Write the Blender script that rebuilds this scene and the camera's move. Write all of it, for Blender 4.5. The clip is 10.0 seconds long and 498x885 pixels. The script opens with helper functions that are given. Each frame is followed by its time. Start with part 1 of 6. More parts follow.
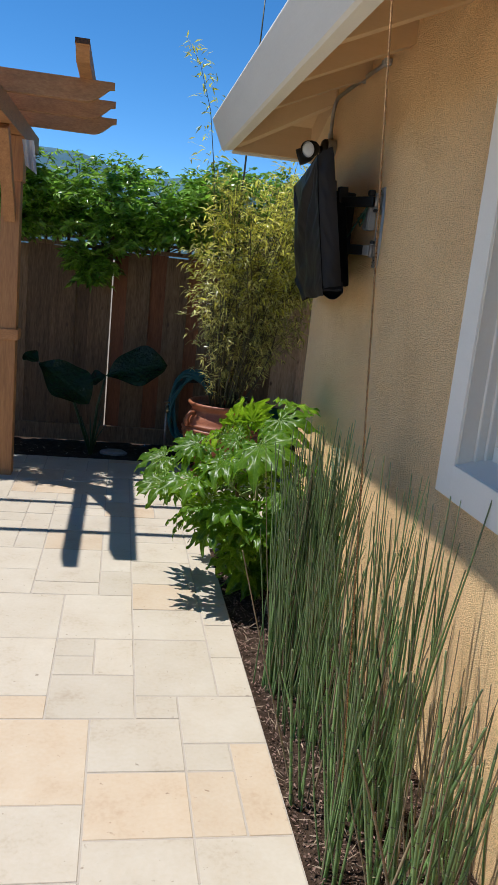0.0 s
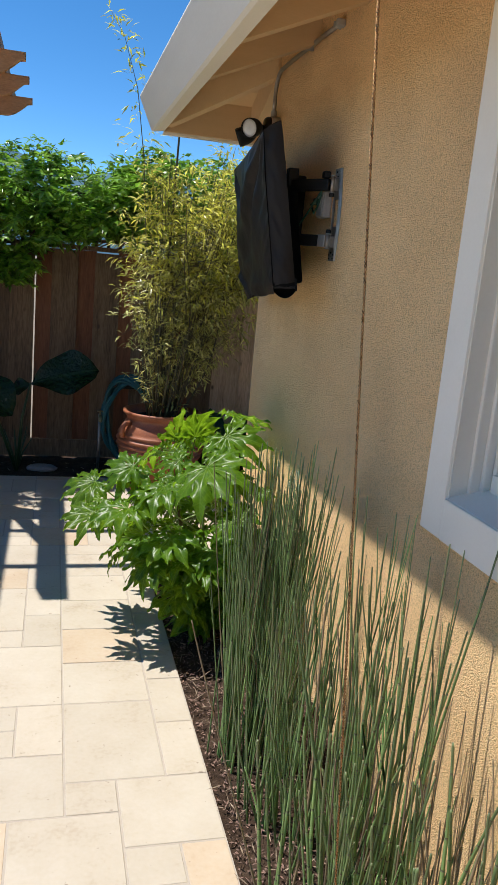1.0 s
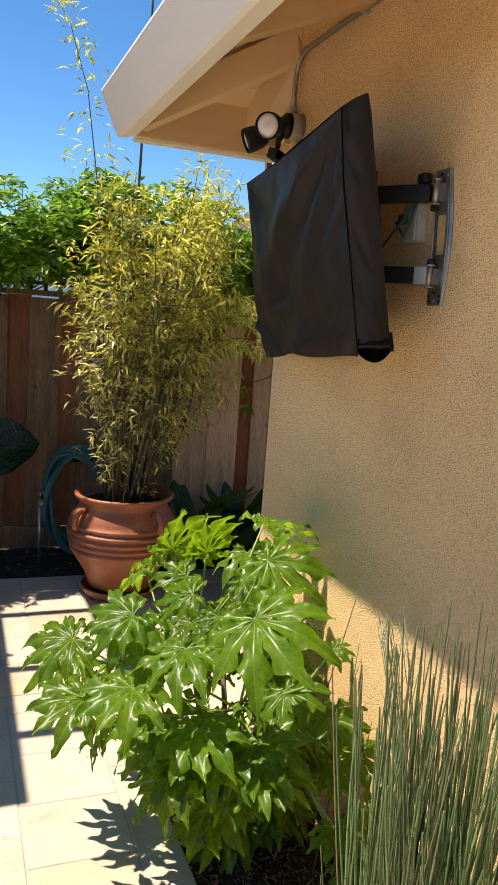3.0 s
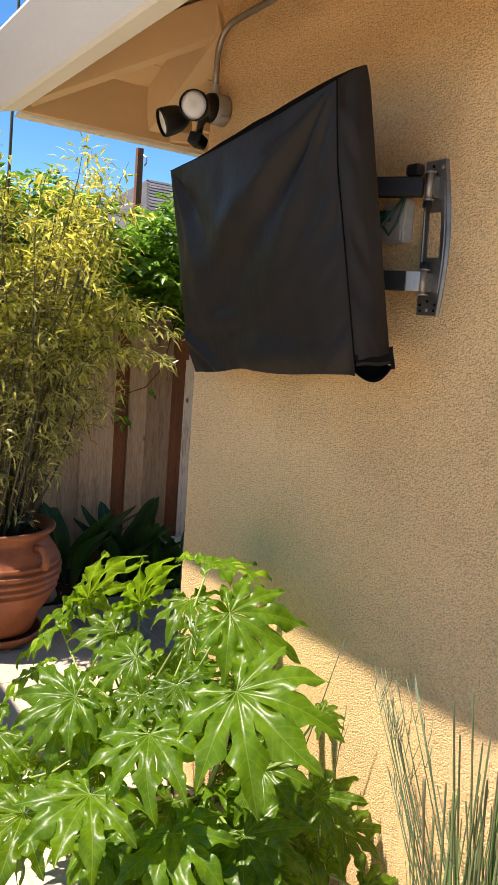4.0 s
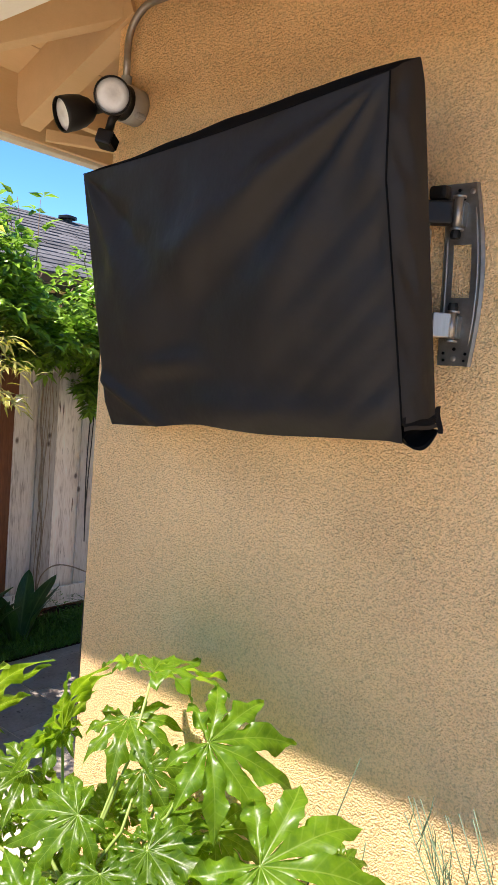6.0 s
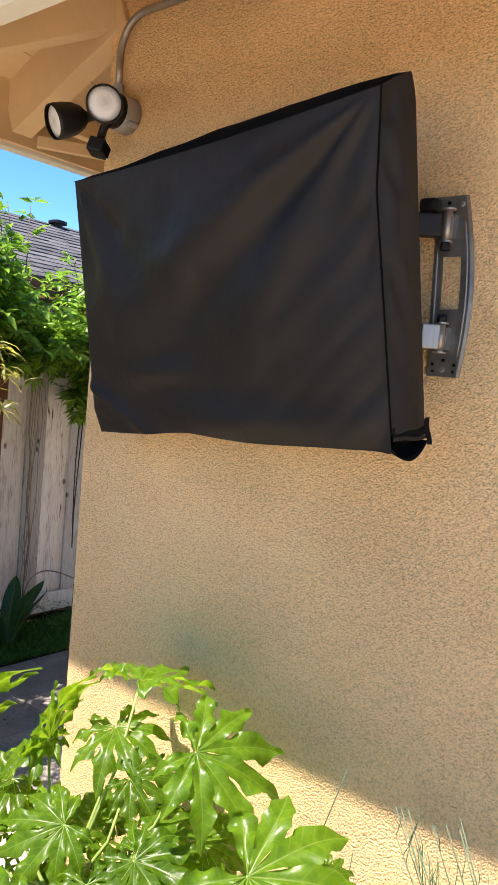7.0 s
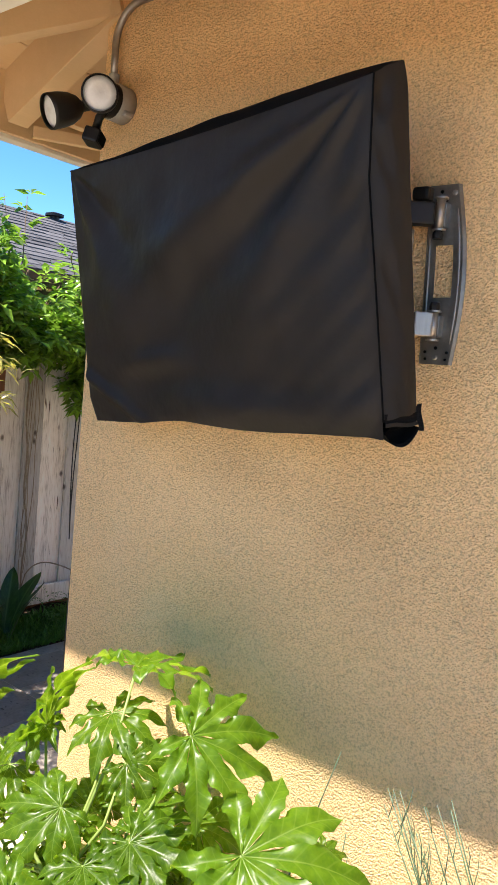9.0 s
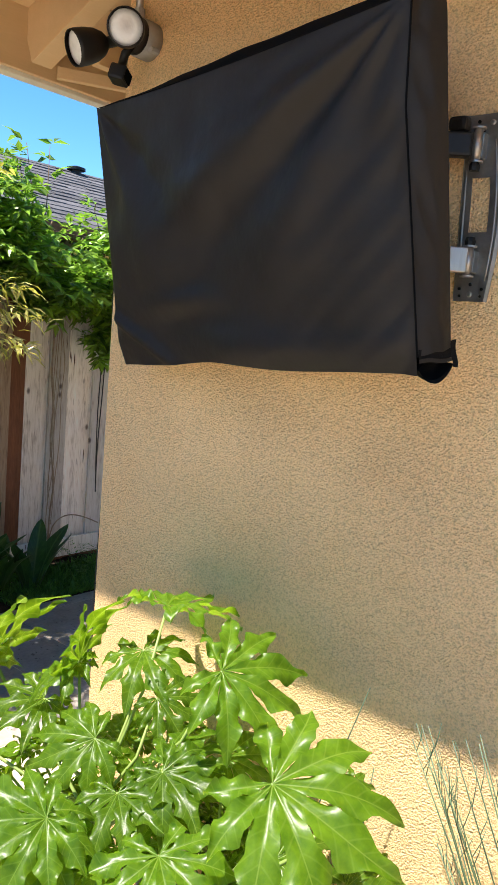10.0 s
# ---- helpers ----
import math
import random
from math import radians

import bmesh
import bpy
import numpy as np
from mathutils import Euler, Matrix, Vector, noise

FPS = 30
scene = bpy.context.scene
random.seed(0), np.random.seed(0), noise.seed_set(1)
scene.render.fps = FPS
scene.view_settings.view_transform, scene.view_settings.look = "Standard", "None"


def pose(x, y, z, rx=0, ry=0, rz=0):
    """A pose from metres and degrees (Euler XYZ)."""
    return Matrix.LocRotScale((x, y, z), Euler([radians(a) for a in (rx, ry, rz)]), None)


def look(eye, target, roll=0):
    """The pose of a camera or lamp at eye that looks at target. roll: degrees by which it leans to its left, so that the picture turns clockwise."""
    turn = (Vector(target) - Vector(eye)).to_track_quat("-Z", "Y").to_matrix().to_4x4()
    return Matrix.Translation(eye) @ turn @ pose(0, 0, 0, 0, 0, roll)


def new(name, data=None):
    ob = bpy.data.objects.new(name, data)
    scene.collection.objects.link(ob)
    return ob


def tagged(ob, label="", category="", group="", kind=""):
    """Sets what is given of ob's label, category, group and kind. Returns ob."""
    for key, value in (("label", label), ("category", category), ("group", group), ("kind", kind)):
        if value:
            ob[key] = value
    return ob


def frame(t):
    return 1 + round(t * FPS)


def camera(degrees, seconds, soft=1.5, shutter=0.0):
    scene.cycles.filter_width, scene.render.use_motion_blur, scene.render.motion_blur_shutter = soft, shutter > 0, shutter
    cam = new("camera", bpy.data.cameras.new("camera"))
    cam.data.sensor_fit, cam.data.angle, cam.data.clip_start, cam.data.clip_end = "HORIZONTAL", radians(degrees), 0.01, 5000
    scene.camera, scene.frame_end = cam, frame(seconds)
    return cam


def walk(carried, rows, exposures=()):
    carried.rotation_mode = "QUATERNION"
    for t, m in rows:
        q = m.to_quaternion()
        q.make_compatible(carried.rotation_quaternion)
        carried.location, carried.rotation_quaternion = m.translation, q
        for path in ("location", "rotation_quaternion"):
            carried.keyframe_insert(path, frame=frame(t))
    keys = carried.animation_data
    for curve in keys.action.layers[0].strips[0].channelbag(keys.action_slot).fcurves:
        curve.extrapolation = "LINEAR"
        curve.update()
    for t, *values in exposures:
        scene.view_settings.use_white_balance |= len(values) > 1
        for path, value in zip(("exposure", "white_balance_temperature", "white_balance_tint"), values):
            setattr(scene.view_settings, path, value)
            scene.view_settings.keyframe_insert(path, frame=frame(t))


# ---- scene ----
cam = camera(36.0, 10.0, soft=0.8)
PATH = [
    (0, (-1.321, 0.367, 1.92), (-0.969, 2.288, 1.488), 5.9),
    (0.5, (-1.238, 0.582, 1.913), (-0.795, 2.483, 1.481), 6.2),
    (1, (-1.244, 0.945, 1.919), (-0.739, 2.832, 1.49), 5.2),
    (1.5, (-1.244, 1.313, 1.909), (-0.683, 3.184, 1.481), 4.6),
    (2, (-1.31, 1.67, 1.915), (-0.683, 3.53, 1.533), 4.7),
    (3.3, (-1.435, 2.501, 1.919), (-0.625, 4.306, 1.624), 3.9),
    (3.5, (-1.475, 2.605, 1.918), (-0.573, 4.366, 1.628), 3.8),
    (4, (-1.579, 2.892, 1.92), (-0.473, 4.534, 1.643), 4.2),
    (4.5, (-1.608, 3.159, 1.936), (-0.381, 4.719, 1.686), 4.6),
    (5, (-1.622, 3.433, 1.93), (-0.221, 4.844, 1.716), 4.7),
    (5.2, (-1.641, 3.525, 1.946), (-0.188, 4.883, 1.734), 4.9),
    (6.5, (-1.661, 3.623, 1.948), (-0.119, 4.886, 1.788), 4.7),
    (7, (-1.663, 3.618, 1.955), (-0.113, 4.872, 1.8), 5.1),
    (7.5, (-1.653, 3.624, 1.948), (-0.108, 4.886, 1.798), 5.0),
    (8, (-1.661, 3.612, 1.947), (-0.114, 4.871, 1.794), 5.0),
    (8.5, (-1.66, 3.607, 1.944), (-0.11, 4.862, 1.785), 5.0),
    (9, (-1.67, 3.6, 1.941), (-0.116, 4.848, 1.771), 5.1),
    (9.5, (-1.664, 3.605, 1.93), (-0.106, 4.843, 1.733), 5.3),
    (10, (-1.68, 3.612, 1.89), (-0.166, 4.889, 1.612), 5.0),
]
EXPOSURES = [(0.0, 0.62, 6200, 11), (0.5, 0.74, 6250, 11), (1.0, 0.81, 6450, 11), (1.5, 0.89, 6650, 13), (2.0, 1.03, 7050, 16), (3.5, 1.36, 7700, 18),
             (4.5, 1.60, 7300, 19), (5.0, 1.69, 7200, 20), (6.5, 1.88, 7100, 20), (8.0, 1.88, 7080, 20), (9.0, 1.86, 7050, 18), (10.0, 1.83, 6950, 15)]
walk(cam, [(t, look(eye, target, roll)) for t, eye, target, roll in PATH], EXPOSURES)

# ---- light ----
SUN_WAY = Vector((-0.362, 0.160, 1.0)).normalized()
world = bpy.data.worlds.new("sky")
scene.world = world
world.use_nodes = True
sky_nodes = world.node_tree.nodes
sky = sky_nodes.new("ShaderNodeTexSky")
sky.sky_type = "NISHITA"
sky.sun_disc = False
sky.sun_elevation = math.asin(SUN_WAY.z)
sky.sun_rotation = math.atan2(SUN_WAY.x, SUN_WAY.y)
sky.ozone_density = 3.6
sky.air_density = 0.55
sky.dust_density = 0.0
sky_nodes["Background"].inputs["Strength"].default_value = 0.112
deeper = sky_nodes.new("ShaderNodeHueSaturation")
deeper.inputs["Hue"].default_value = 0.495
deeper.inputs["Saturation"].default_value = 1.24
world.node_tree.links.new(sky.outputs["Color"], deeper.inputs["Color"])
world.node_tree.links.new(deeper.outputs["Color"], sky_nodes["Background"].inputs["Color"])
sun = new("sun", bpy.data.lights.new("sun", "SUN"))
sun.data.energy = 3.65
sun.data.angle = radians(0.55)
sun.data.color = (1.0, 0.97, 0.925)
sun.matrix_world = look(SUN_WAY * 30, (0, 0, 0))


# ---- materials ----
def surface(name, stops, scale=4.0, rough=0.7, metal=0.0, bump=0.0, bump_scale=60.0, bump_depth=0.003, stretch=(1, 1, 1),
            fine=0.35, vary=0.0, see_through=0.0, gloss=None, specks=None, island=False):
    """A node material: colour stops over a coarse noise mixed with a fine one, bump, variation from object to object."""
    m = bpy.data.materials.new(name)
    m.use_nodes = True
    n, l = m.node_tree.nodes, m.node_tree.links
    shader = n["Principled BSDF"]
    where = n.new("ShaderNodeTexCoord")
    info = n.new("ShaderNodeNewGeometry" if island else "ShaderNodeObjectInfo")
    chance = info.outputs["Random Per Island" if island else "Random"]
    shift = n.new("ShaderNodeVectorMath")
    shift.operation = "MULTIPLY_ADD"
    shift.inputs[1].default_value = (37.0, 21.0, 53.0)
    l.new(chance, shift.inputs[0])
    l.new(where.outputs["Object"], shift.inputs[2])
    place = n.new("ShaderNodeMapping")
    place.inputs["Scale"].default_value = stretch
    l.new(shift.outputs[0], place.inputs["Vector"])
    coarse = n.new("ShaderNodeTexNoise")
    coarse.inputs["Scale"].default_value = scale
    coarse.inputs["Detail"].default_value = 5
    coarse.inputs["Roughness"].default_value = 0.6
    l.new(place.outputs[0], coarse.inputs["Vector"])
    grain = n.new("ShaderNodeTexNoise")
    grain.inputs["Scale"].default_value = bump_scale
    grain.inputs["Detail"].default_value = 3
    l.new(place.outputs[0], grain.inputs["Vector"])
    mix = n.new("ShaderNodeMix")
    mix.inputs[0].default_value = fine
    l.new(coarse.outputs["Fac"], mix.inputs[2])
    l.new(grain.outputs["Fac"], mix.inputs[3])
    ramp = n.new("ShaderNodeValToRGB")
    l.new(mix.outputs[0], ramp.inputs["Fac"])
    while len(ramp.color_ramp.elements) < len(stops):
        ramp.color_ramp.elements.new(0.5)
    for e, (p, c) in zip(ramp.color_ramp.elements, stops):
        e.position, e.color = p, (*c, 1)
    colour = ramp.outputs["Color"]
    if vary:
        hsv = n.new("ShaderNodeHueSaturation")
        span = n.new("ShaderNodeMapRange")
        span.inputs["To Min"].default_value, span.inputs["To Max"].default_value = 1 - vary, 1 + vary
        l.new(chance, span.inputs["Value"])
        l.new(span.outputs[0], hsv.inputs["Value"])
        l.new(colour, hsv.inputs["Color"])
        colour = hsv.outputs["Color"]
    if specks:
        dots = n.new("ShaderNodeTexNoise")
        dots.inputs["Scale"].default_value = specks[0]
        dots.inputs["Detail"].default_value = 4
        l.new(place.outputs[0], dots.inputs["Vector"])
        cut = n.new("ShaderNodeMapRange")
        cut.inputs["From Min"].default_value, cut.inputs["From Max"].default_value = specks[1], specks[1] + 0.06
        l.new(dots.outputs["Fac"], cut.inputs["Value"])
        put = n.new("ShaderNodeMix")
        put.data_type = "RGBA"
        put.inputs[7].default_value = (*specks[2], 1)
        l.new(cut.outputs[0], put.inputs[0])
        l.new(colour, put.inputs[6])
        colour = put.outputs[2]
    l.new(colour, shader.inputs["Base Color"])
    shader.inputs["Roughness"].default_value = rough
    shader.inputs["Metallic"].default_value = metal
    if gloss is not None:
        shader.inputs["Specular IOR Level"].default_value = gloss
    else:
        wear = n.new("ShaderNodeMapRange")
        wear.inputs["To Min"].default_value, wear.inputs["To Max"].default_value = max(rough - 0.1, 0.03), min(rough + 0.1, 1)
        l.new(coarse.outputs["Fac"], wear.inputs["Value"])
        l.new(wear.outputs[0], shader.inputs["Roughness"])
    if bump:
        relief = n.new("ShaderNodeBump")
        relief.inputs["Strength"].default_value = bump
        relief.inputs["Distance"].default_value = bump_depth
        l.new(grain.outputs["Fac"], relief.inputs["Height"])
        l.new(relief.outputs[0], shader.inputs["Normal"])
    if see_through:
        pass_on = n.new("ShaderNodeBsdfTranslucent")
        l.new(colour, pass_on.inputs["Color"])
        blend = n.new("ShaderNodeMixShader")
        blend.inputs[0].default_value = see_through
        l.new(shader.outputs[0], blend.inputs[1])
        l.new(pass_on.outputs[0], blend.inputs[2])
        l.new(blend.outputs[0], n["Material Output"].inputs["Surface"])
    return m


def veined_leaf(name, dark, light, vein, rough, see_through, veins=0.035, steep=-0.45):
    """Leaf with a pale midrib and side veins along its own UV."""
    m = surface(name, [(0.3, dark), (0.7, light)], scale=9, rough=rough, bump=0.12, bump_scale=16, bump_depth=0.006, vary=0.22,
                see_through=see_through)
    n, l = m.node_tree.nodes, m.node_tree.links
    uv = n.new("ShaderNodeUVMap")
    split = n.new("ShaderNodeSeparateXYZ")
    l.new(uv.outputs[0], split.inputs[0])
    off = n.new("ShaderNodeMath")
    off.operation = "SUBTRACT"
    off.inputs[1].default_value = 0.5
    l.new(split.outputs[0], off.inputs[0])
    dist = n.new("ShaderNodeMath")
    dist.operation = "ABSOLUTE"
    l.new(off.outputs[0], dist.inputs[0])
    rib = n.new("ShaderNodeMapRange")
    rib.inputs["From Min"].default_value, rib.inputs["From Max"].default_value = veins, veins * 2.2
    rib.inputs["To Min"].default_value, rib.inputs["To Max"].default_value = 0.75, 0.0
    l.new(dist.outputs[0], rib.inputs["Value"])
    # side veins run obliquely from the rib
    slant = n.new("ShaderNodeMath")
    slant.operation = "MULTIPLY_ADD"
    slant.inputs[1].default_value = steep
    l.new(dist.outputs[0], slant.inputs[0])
    l.new(split.outputs[1], slant.inputs[2])
    wave = n.new("ShaderNodeMath")
    wave.operation = "PINGPONG"
    wave.inputs[1].default_value = 0.06
    l.new(slant.outputs[0], wave.inputs[0])
    side = n.new("ShaderNodeMapRange")
    side.inputs["From Min"].default_value, side.inputs["From Max"].default_value = 0.004, 0.012
    side.inputs["To Min"].default_value, side.inputs["To Max"].default_value = 0.3, 0.0
    l.new(wave.outputs[0], side.inputs["Value"])
    top = n.new("ShaderNodeMath")
    top.operation = "MAXIMUM"
    l.new(rib.outputs[0], top.inputs[0])
    l.new(side.outputs[0], top.inputs[1])
    put = n.new("ShaderNodeMix")
    put.data_type = "RGBA"
    put.inputs[7].default_value = (*vein, 1)
    l.new(top.outputs[0], put.inputs[0])
    shader = n["Principled BSDF"]
    l.new(shader.inputs["Base Color"].links[0].from_socket, put.inputs[6])
    for node in list(n):
        if node.type == "BSDF_TRANSLUCENT":
            l.new(put.outputs[2], node.inputs["Color"])
    l.new(put.outputs[2], shader.inputs["Base Color"])
    return m


def stucco_material():
    """Floated stucco: a smooth face broken by small pits, with a faint olive patch low on the wall."""
    m = surface("tan_stucco", [(0.32, (0.82, 0.538, 0.268)), (0.52, (0.89, 0.598, 0.300)), (0.70, (0.91, 0.624, 0.327))], scale=1.6, rough=0.92,
                bump_scale=70, fine=0.25, gloss=0.15)
    n, l = m.node_tree.nodes, m.node_tree.links
    where = n.new("ShaderNodeTexCoord")
    # knobs thrown on and floated: rounded cells, warped so that no two are alike
    warp = n.new("ShaderNodeTexNoise")
    warp.inputs["Scale"].default_value = 95
    l.new(where.outputs["Object"], warp.inputs["Vector"])
    bend_by = n.new("ShaderNodeVectorMath")
    bend_by.operation = "MULTIPLY_ADD"
    bend_by.inputs[1].default_value = (0.012, 0.012, 0.012)
    l.new(warp.outputs["Color"], bend_by.inputs[0])
    l.new(where.outputs["Object"], bend_by.inputs[2])
    knobs = n.new("ShaderNodeTexVoronoi")
    knobs.inputs["Scale"].default_value = 122
    l.new(bend_by.outputs[0], knobs.inputs["Vector"])
    lumps = n.new("ShaderNodeTexNoise")
    lumps.inputs["Scale"].default_value = 205
    lumps.inputs["Detail"].default_value = 1
    lumps.inputs["Roughness"].default_value = 0.6
    l.new(where.outputs["Object"], lumps.inputs["Vector"])
    # height = lumps less the gap towards a knob's rim
    grit = n.new("ShaderNodeMath")
    grit.operation = "MULTIPLY_ADD"
    grit.inputs[1].default_value = -0.55
    l.new(knobs.outputs["Distance"], grit.inputs[0])
    l.new(lumps.outputs["Fac"], grit.inputs[2])
    flat = n.new("ShaderNodeTexNoise")
    flat.inputs["Scale"].default_value = 3.5
    l.new(where.outputs["Object"], flat.inputs["Vector"])
    depth = n.new("ShaderNodeMapRange")
    depth.inputs["From Min"].default_value, depth.inputs["From Max"].default_value = 0.3, 0.7
    depth.inputs["To Min"].default_value, depth.inputs["To Max"].default_value = 0.7, 1.0
    l.new(flat.outputs["Fac"], depth.inputs["Value"])
    relief = n.new("ShaderNodeBump")
    relief.inputs["Distance"].default_value = 0.0118
    l.new(depth.outputs[0], relief.inputs["Strength"])
    l.new(grit.outputs[0], relief.inputs["Height"])
    l.new(relief.outputs[0], n["Principled BSDF"].inputs["Normal"])
    # shading of the pits put into the colour: hollows darker, knobs lighter
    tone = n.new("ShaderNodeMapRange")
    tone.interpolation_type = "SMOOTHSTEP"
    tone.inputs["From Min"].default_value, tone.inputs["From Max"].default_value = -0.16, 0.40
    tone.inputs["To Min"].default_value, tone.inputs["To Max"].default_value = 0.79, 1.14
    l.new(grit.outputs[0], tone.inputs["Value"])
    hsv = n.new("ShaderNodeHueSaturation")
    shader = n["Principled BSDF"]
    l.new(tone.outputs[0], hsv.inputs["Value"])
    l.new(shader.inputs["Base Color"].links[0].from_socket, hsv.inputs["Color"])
    # soft olive patch above the broad-leaved plant
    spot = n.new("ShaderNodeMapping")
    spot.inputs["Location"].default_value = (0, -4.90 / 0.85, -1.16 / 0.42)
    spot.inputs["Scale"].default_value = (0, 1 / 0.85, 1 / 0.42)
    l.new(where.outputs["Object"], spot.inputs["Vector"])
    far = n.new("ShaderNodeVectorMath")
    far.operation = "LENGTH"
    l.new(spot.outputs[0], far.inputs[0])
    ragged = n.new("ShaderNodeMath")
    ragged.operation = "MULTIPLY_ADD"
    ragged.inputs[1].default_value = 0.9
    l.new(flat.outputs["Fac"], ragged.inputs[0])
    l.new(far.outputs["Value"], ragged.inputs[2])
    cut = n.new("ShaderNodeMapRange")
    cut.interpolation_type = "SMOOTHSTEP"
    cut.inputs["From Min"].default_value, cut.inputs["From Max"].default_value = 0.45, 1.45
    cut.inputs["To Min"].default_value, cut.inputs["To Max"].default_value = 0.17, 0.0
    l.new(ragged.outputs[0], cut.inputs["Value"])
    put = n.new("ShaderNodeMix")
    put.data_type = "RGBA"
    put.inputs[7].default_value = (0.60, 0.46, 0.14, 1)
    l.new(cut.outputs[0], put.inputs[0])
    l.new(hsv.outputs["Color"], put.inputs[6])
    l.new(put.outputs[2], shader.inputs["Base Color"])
    return m


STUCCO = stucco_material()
SOFFIT = surface("tan_painted_wood", [(0.3, (0.61, 0.42, 0.222)), (0.7, (0.67, 0.47, 0.258))], scale=3, rough=0.75, bump=0.25, bump_scale=30,
                 bump_depth=0.002, stretch=(1, 6, 6))
FASCIA = surface("pale_painted_fascia", [(0.3, (0.66, 0.62, 0.53)), (0.7, (0.72, 0.68, 0.59))], scale=2, rough=0.6, bump=0.15, bump_scale=25,
                 stretch=(5, 1, 5))
ROOFING = surface("grey_roof_shingle", [(0.3, (0.042, 0.042, 0.045)), (0.7, (0.115, 0.115, 0.12))], scale=5, rough=0.95, bump=0.5, bump_scale=150, vary=0.3)
TRIM = surface("white_painted_trim", [(0.3, (0.88, 0.805, 0.665)), (0.7, (0.925, 0.855, 0.715))], scale=3, rough=0.65, bump=0.1, bump_scale=90, bump_depth=0.001)
TRAVERTINE = surface("travertine", [(0.27, (0.378, 0.304, 0.214)), (0.44, (0.457, 0.390, 0.294)), (0.7, (0.497, 0.437, 0.344))], scale=5, rough=0.62, bump=0.5, bump_scale=55,
                     bump_depth=0.0015, fine=0.3, vary=0.05, specks=(34, 0.69, (0.28, 0.225, 0.165)))
HONEY_TRAVERTINE = surface("honey_travertine", [(0.27, (0.400, 0.285, 0.180)), (0.46, (0.470, 0.362, 0.245)), (0.7, (0.505, 0.415, 0.300))], scale=4.5, rough=0.62, bump=0.35,
                           bump_scale=55, bump_depth=0.0015, fine=0.3, vary=0.04, specks=(30, 0.68, (0.29, 0.20, 0.125)))
# same tiles with the side path's shade put into a darker colour
SHADED_TRAVERTINE = surface("shaded_travertine", [(0.27, (0.155, 0.133, 0.108)), (0.46, (0.255, 0.226, 0.188)), (0.7, (0.350, 0.315, 0.268))], scale=6, rough=0.75, bump=0.5, bump_scale=55,
                          bump_depth=0.0015, fine=0.35, vary=0.12, specks=(34, 0.64, (0.10, 0.085, 0.065)))
GROUT = surface("sandy_grout", [(0.3, (0.36, 0.305, 0.24)), (0.7, (0.43, 0.375, 0.305))], scale=20, rough=0.95, bump=0.4, bump_scale=250)
SOIL = surface("dark_soil", [(0.3, (0.028, 0.017, 0.012)), (0.55, (0.065, 0.042, 0.028)), (0.75, (0.13, 0.09, 0.065))], scale=14, rough=1.0, bump=1.0, bump_scale=110,
               bump_depth=0.02, gloss=0.1)
EARTH = surface("dry_ground", [(0.3, (0.16, 0.13, 0.09)), (0.7, (0.28, 0.23, 0.16))], scale=0.6, rough=1.0, bump=0.4, bump_scale=20, bump_depth=0.02)
BARK = surface("bark_chips", [(0.3, (0.085, 0.048, 0.036)), (0.7, (0.27, 0.165, 0.122))], scale=20, rough=0.95, vary=0.5, island=True)
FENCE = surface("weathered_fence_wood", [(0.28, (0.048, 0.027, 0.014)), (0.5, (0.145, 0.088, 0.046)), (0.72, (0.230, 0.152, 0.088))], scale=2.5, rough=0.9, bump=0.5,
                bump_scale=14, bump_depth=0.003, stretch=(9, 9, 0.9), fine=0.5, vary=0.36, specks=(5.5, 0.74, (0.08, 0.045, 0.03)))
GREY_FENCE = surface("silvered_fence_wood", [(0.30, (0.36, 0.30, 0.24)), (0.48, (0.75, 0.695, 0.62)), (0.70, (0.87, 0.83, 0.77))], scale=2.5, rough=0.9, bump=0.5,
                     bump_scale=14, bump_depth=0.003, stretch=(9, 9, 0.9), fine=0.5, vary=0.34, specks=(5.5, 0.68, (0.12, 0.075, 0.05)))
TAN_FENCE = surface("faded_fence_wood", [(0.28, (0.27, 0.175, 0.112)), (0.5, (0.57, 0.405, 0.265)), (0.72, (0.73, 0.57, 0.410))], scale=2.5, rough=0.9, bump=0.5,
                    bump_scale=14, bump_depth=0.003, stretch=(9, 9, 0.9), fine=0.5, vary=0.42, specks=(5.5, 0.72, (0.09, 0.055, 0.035)))


